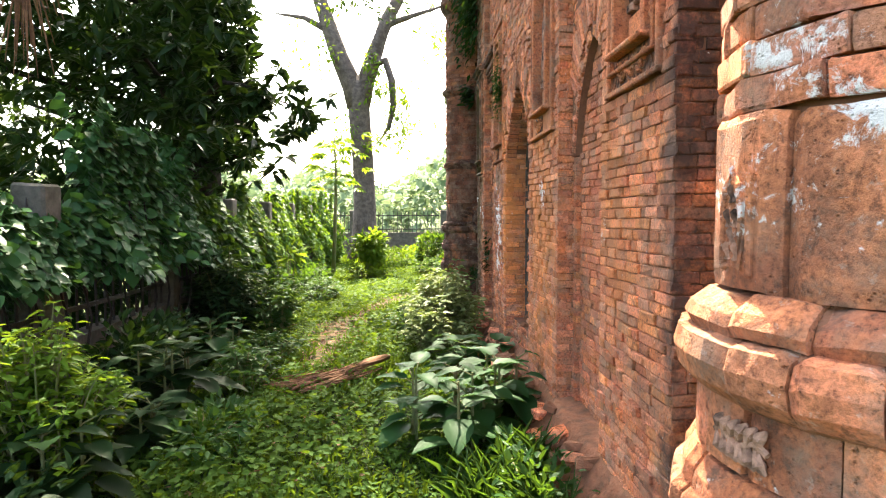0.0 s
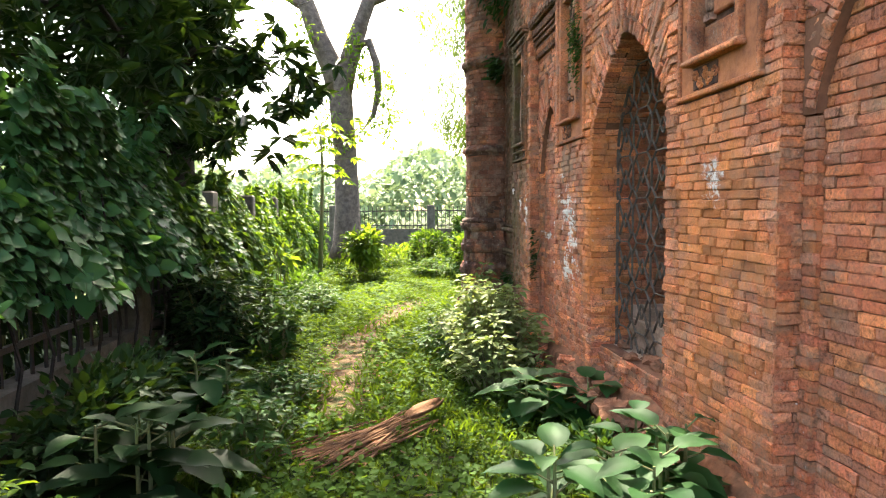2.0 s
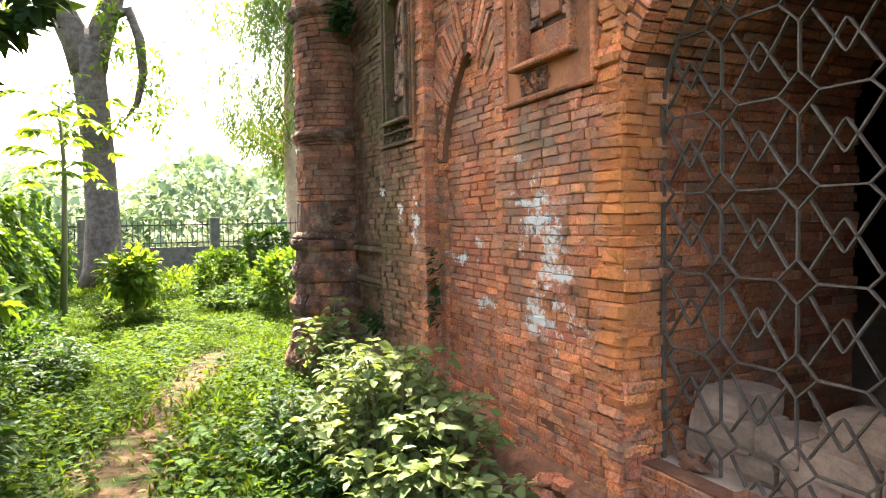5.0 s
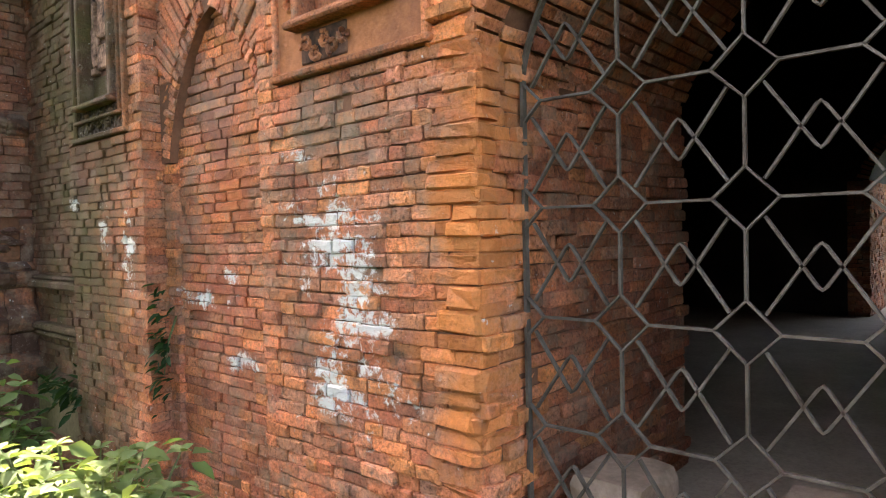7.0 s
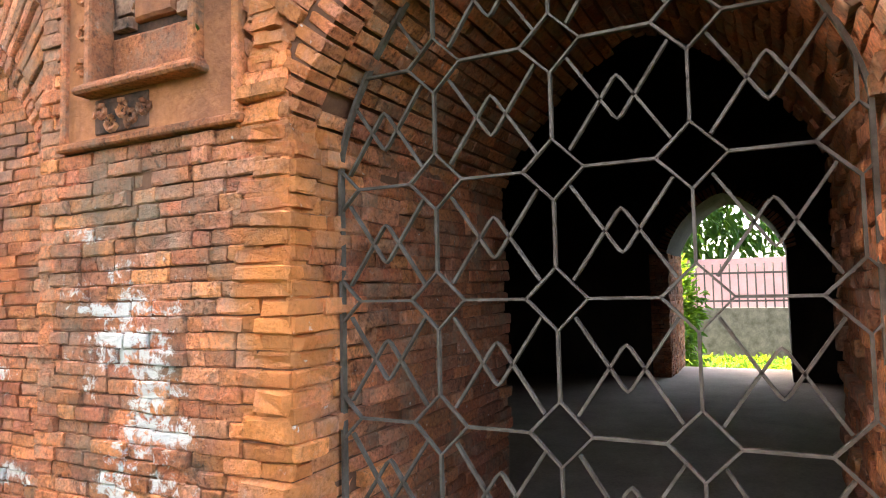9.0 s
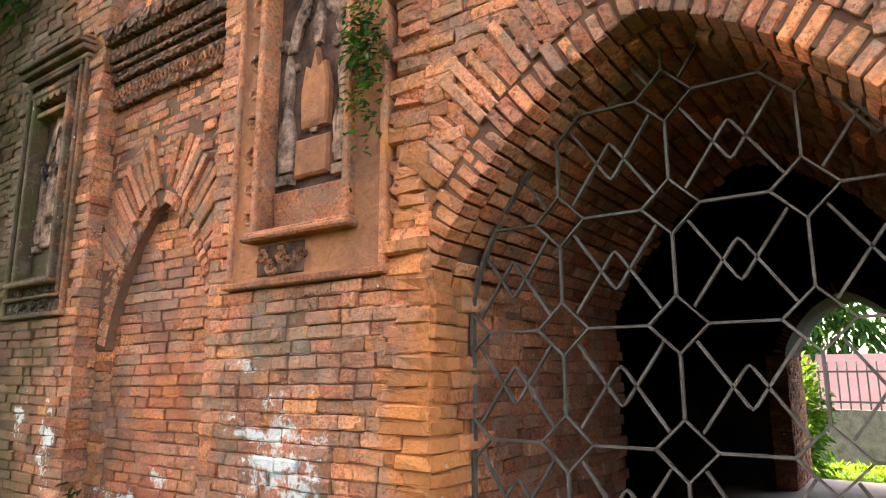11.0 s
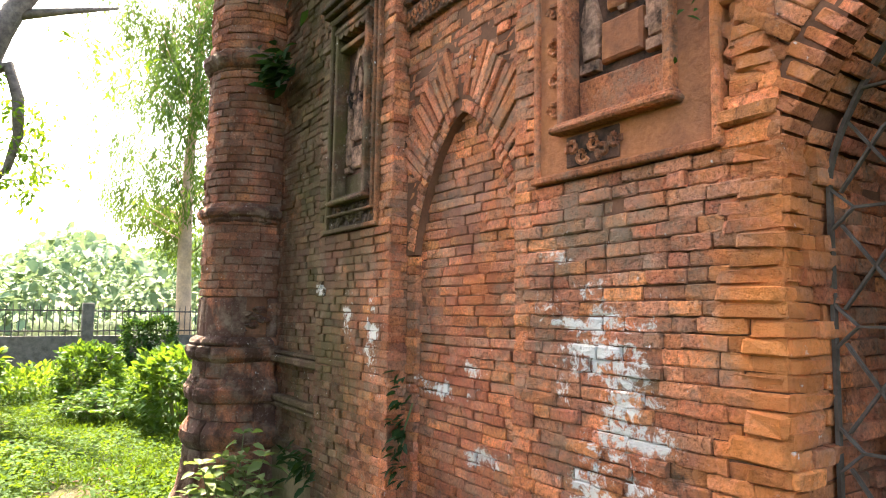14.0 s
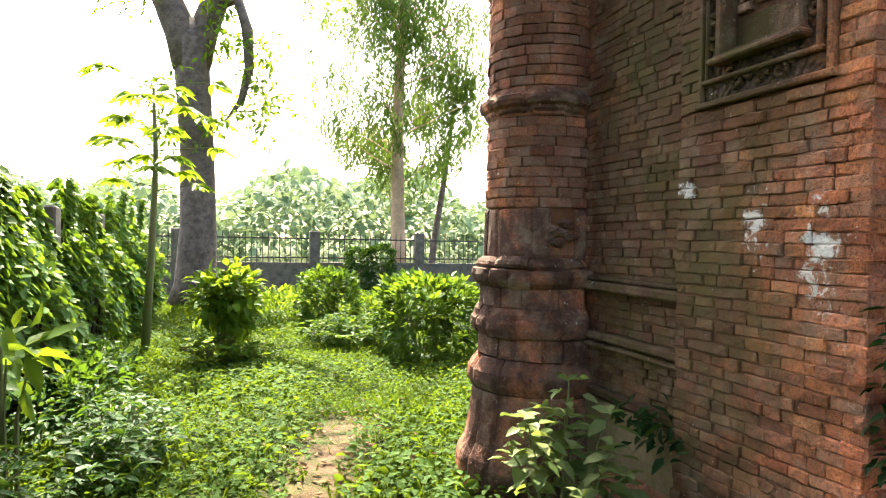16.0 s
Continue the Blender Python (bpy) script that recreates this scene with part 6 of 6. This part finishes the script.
shrub("shrub", "bright big-leaved sprig at the fence", (-2.02, 10.95), (0.16, 0.20, 0.20), 34, 0.22, L_LIGHT, 0.40, 5, shell=0.2, lift=0.62)
shrub("shrub", "low weeds at the wall's foot", (0.60, 5.3), (0.2, 0.6, 0.10), 500, 0.06, L_IVY, 0.5, 6, shell=0.2)
shrub("shrub", "low weeds at the wall's foot", (0.55, 8.9), (0.22, 0.5, 0.14), 500, 0.08, L_IVY, 0.5, 6, shell=0.2)
for gx, gy, gs in ((0.62, 3.0, 1), (0.66, 3.7, 2), (0.70, 4.75, 3), (0.35, 3.3, 4)):
    n = 120
    gp = np.stack([gx + rng.normal(0, 0.07, n), gy + rng.normal(0, 0.12, n), np.full(n, -0.03)], 1)
    gw = np.stack([rng.normal(-0.1, 0.3, n), rng.normal(0, 0.3, n), np.ones(n)], 1)
    tagged(leaves("grass_tuft", gp, gw, rng.uniform(0.15, 0.34, n), L_IVY, width=0.05, droop=0.5), "tuft of long grass at the wall's foot", "grass", "grass tufts", "stuff")

# ---- grass ----


def grass():
    n = 80000
    y = 1.0 + 24.0 * rng.random(n) ** 1.35
    x = rng.uniform(-2.7, 2.6, n)
    gap = np.abs(x - (np.clip((y - 8.9) * 0.28, 0, 1) - 1.0)) < (0.24 + 0.08 * np.sin(y * 2.3)) * rng.uniform(0.3, 1.2, n)
    keep = ~((gap & (y > 6.3) & (y < 12.4)) & (rng.random(n) < 0.9))
    keep &= ~((x > 0.8) & (y < 11.3))
    x, y = x[keep], y[keep]
    n = len(x)
    p = np.stack([x, y, np.full(n, -0.03)], 1)
    way = np.stack([rng.normal(0, 0.6, n), rng.normal(0, 0.6, n), np.full(n, 1.0)], 1)
    patch = 0.55 + 0.45 * np.sin(x * 2.1 + 1.3 * np.sin(y)) * np.sin(y * 1.7)
    ob = leaves("grass", p, way, (0.05 + 0.07 * patch) * rng.uniform(0.6, 1.4, n), L_GRASS, width=0.14, droop=0.5, up=rng.normal(0, 1, (n, 3)))
    tagged(ob, "short green grass over the ground", "grass", kind="stuff")
    m = 62000
    y = 1.2 + 18 * rng.random(m) ** 1.2
    x = rng.uniform(-2.65, 2.2, m)
    keep = ~((x > 0.75) & (y < 11.2)) & ~((np.abs(x - (np.clip((y - 8.9) * 0.28, 0, 1) - 1.0)) < 0.3 * rng.uniform(0.3, 1.2, m)) & (y > 6.3) & (y < 12.4))
    x, y = x[keep], y[keep]
    m = len(x)
    lush = 0.5 + 0.5 * np.sin(x * 1.9 + 2.0 * np.sin(y * 0.7)) * np.sin(y * 1.3 + x)
    p = np.stack([x, y, rng.uniform(0.0, 0.05, m) + 0.10 * lush * rng.random(m)], 1)
    a = rng.uniform(0, math.tau, m)
    way = np.stack([np.cos(a), np.sin(a), rng.normal(0.15, 0.3, m)], 1)
    ob = leaves("ground_weeds", p, way, rng.uniform(0.025, 0.055, m) * (0.8 + 0.7 * lush), L_GRASS, width=0.7, droop=0.2)
    tagged(ob, "small-leaved weeds creeping between the grass", "weeds", kind="stuff")
    d = 620
    y = rng.uniform(2.5, 13, d)
    p = np.stack([np.clip((y - 8.9) * 0.28, 0, 1) - 0.95 + rng.normal(0, 0.33, d), y, rng.uniform(0.008, 0.035, d)], 1)
    a = rng.uniform(0, math.tau, d)
    ob = leaves("fallen_leaves", p, np.stack([np.cos(a), np.sin(a), rng.normal(0, 0.1, d)], 1), rng.uniform(0.03, 0.08, d), L_DRYLEAF, width=0.5, droop=0.05)
    tagged(ob, "dry brown leaves fallen along the path", "leaves", kind="stuff")


grass()


def palm_sheath():
    """A fallen bundle of dry palm fibres with a curled end."""
    ob = thing("dry_palm_sheath", (-0.6, 5.9, 0), "dry brown palm sheath lying across the path", "palm debris")
    q = random.Random(5)
    a, b = Vector((-1.02, 5.45, 0.03)), Vector((-0.30, 6.25, 0.05))
    d = (b - a).normalized()
    s = Vector((-d.y, d.x, 0))
    for i in range(70):
        k = bmesh.new()
        o = q.gauss(0, 0.10)
        t0, t1 = q.uniform(-0.12, 0.1), q.uniform(0.45, 0.85)
        ln, twist = (b - a).length, q.gauss(0, 0.16)
        p = [a + d * ln * t + s * (o * (1.6 - t) + twist * (t - 0.4)) + Vector((0, 0, 0.015 + 0.03 * math.exp(-(o / 0.08) ** 2) + q.gauss(0, 0.008))) for t in (t0, (t0 + t1) / 2, t1)]
        tube(k, p, [0.004, 0.007, 0.005], 5)
        part("fibre", k, M_DRY, ob)
    v, f = [], []
    for i in range(9):
        t = 0.72 + 0.36 * i / 8
        w = 0.075 * math.sin(math.pi * (0.15 + 0.75 * i / 8))
        for j in range(7):
            e = (j - 3) / 3
            v.append(a + d * (b - a).length * t + s * e * w + Vector((0, 0, 0.015 + 0.05 * e * e + 0.02 * i / 8)))
    for i in range(8):
        for j in range(6):
            k = i * 7 + j
            f.append((k, k + 1, k + 8, k + 7))
    sh = part("curled_sheath", (v, [], f), M_DRY, ob, smooth=True)
    md = sh.modifiers.new("thick", "SOLIDIFY")
    md.thickness = 0.008
    return ob


palm_sheath()

def dry_frond():
    ob = thing("dry_palm_frond", (-3.1, 5.5, 3.4), "withered brown palm frond hanging in the dark tree", "palm frond")
    q = random.Random(9)
    k = bmesh.new()
    tube(k, [(-3.5, 5.9, 4.1), (-3.25, 5.65, 3.8), (-3.1, 5.5, 3.4)], [0.03, 0.025, 0.02], 6)
    part("stalk", k, M_DRY, ob)
    for i in range(34):
        k = bmesh.new()
        a, b = q.gauss(0, 0.09), q.gauss(0, 0.09)
        z0, ln = q.uniform(3.3, 3.8), q.uniform(0.4, 0.8)
        tube(k, [(-3.12 + a * 0.3, 5.52 + b * 0.3, z0), (-3.1 + a, 5.5 + b, z0 - ln * 0.5), (-3.1 + a * 1.5, 5.5 + b * 1.5, z0 - ln)], [0.006, 0.009, 0.003], 4)
        part("leaflet", k, M_DRY, ob)


dry_frond()

# ---- distance ----


def far_woods():
    at, way, size = [], [], []
    q = np.random.default_rng(5)
    n = 42000
    a = q.uniform(-1.25, 1.35, n)
    r = q.uniform(42, 75, n)
    x, y = r * np.sin(a), r * np.cos(a)
    top = 3.6 + 1.6 * np.sin(a * 11) * np.sin(a * 5 + 1) + 1.0 * np.sin(a * 37) + (r - 42) * 0.09
    z = top * q.random(n) ** 0.55
    p = np.stack([x, y, z], 1)
    w = np.stack([q.normal(0, 1, n), q.normal(-0.6, 1, n), q.normal(-0.2, 0.6, n)], 1)
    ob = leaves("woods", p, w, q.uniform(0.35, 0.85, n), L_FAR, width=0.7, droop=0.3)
    tagged(ob, "distant woods, the haze put into their pale green", "woods", kind="stuff")


far_woods()


def back_garden():
    """What shows through the hall's far arch."""
    wl = boxed(15.0, 15.25, 2.0, 14.0, -0.05, 1.05)
    tagged(part("garden_wall", wl, M_CONCRETE), "grey rubble stone garden wall under an iron fence", "wall", kind="structure")
    ob = thing("iron_fence", (15.1, 2.0, 1.05), "dark iron fence on the rubble garden wall", "fence")
    for z in (1.2, 1.8):
        k = bmesh.new()
        bar(k, (15.1, 2.0, z), (15.1, 14.0, z), 0.04)
        part("rail", k, M_RAIL, ob)
    for i in range(70):
        k = bmesh.new()
        y = 2.1 + 0.17 * i
        bar(k, (15.1, y, 1.05), (15.1, y, 2.0), 0.022)
        part("iron_bar", k, M_RAIL, ob)
    pw = boxed(19.0, 19.3, -2.0, 18.0, -0.05, 2.25)
    tagged(part("pink_wall", pw, M_PINK), "faded pink painted garden wall", "wall", kind="structure")
    shrub("shrub", "green leafy bush behind the building", (12.0, 7.25), (0.7, 0.62, 1.0), 2600, 0.16, L_MOUND, 0.5, 8, shell=0.5)
    n = 6000
    gp = np.stack([rng.uniform(9.6, 15.0, n), rng.uniform(3.0, 11.0, n), np.full(n, -0.03)], 1)
    gw = np.stack([rng.normal(0, 0.6, n), rng.normal(0, 0.6, n), np.ones(n)], 1)
    tagged(leaves("lawn", gp, gw, rng.uniform(0.08, 0.2, n), L_LIGHT, width=0.3, droop=0.4), "bright green grass behind the building", "grass", kind="stuff")
    t = thing("tree", (21.5, 8.0, 0), "leafy tree behind the pink wall", "tree")
    k = bmesh.new()
    tube(k, [(21.5, 8.0, -0.1), (21.5, 8.1, 3.0), (21.6, 8, 5.5)], [0.25, 0.2, 0.08], 10)
    part("trunk", k, M_BARK, t, smooth=True)
    p, d = blob(6000, (20.2, 7.6, 4.5), (2.4, 5.0, 2.8), 0.3)
    leaves("crown", p, d + rng.normal(0, 0.6, d.shape), rng.uniform(0.2, 0.45, 6000), L_IVY, t, width=0.4)


back_garden()
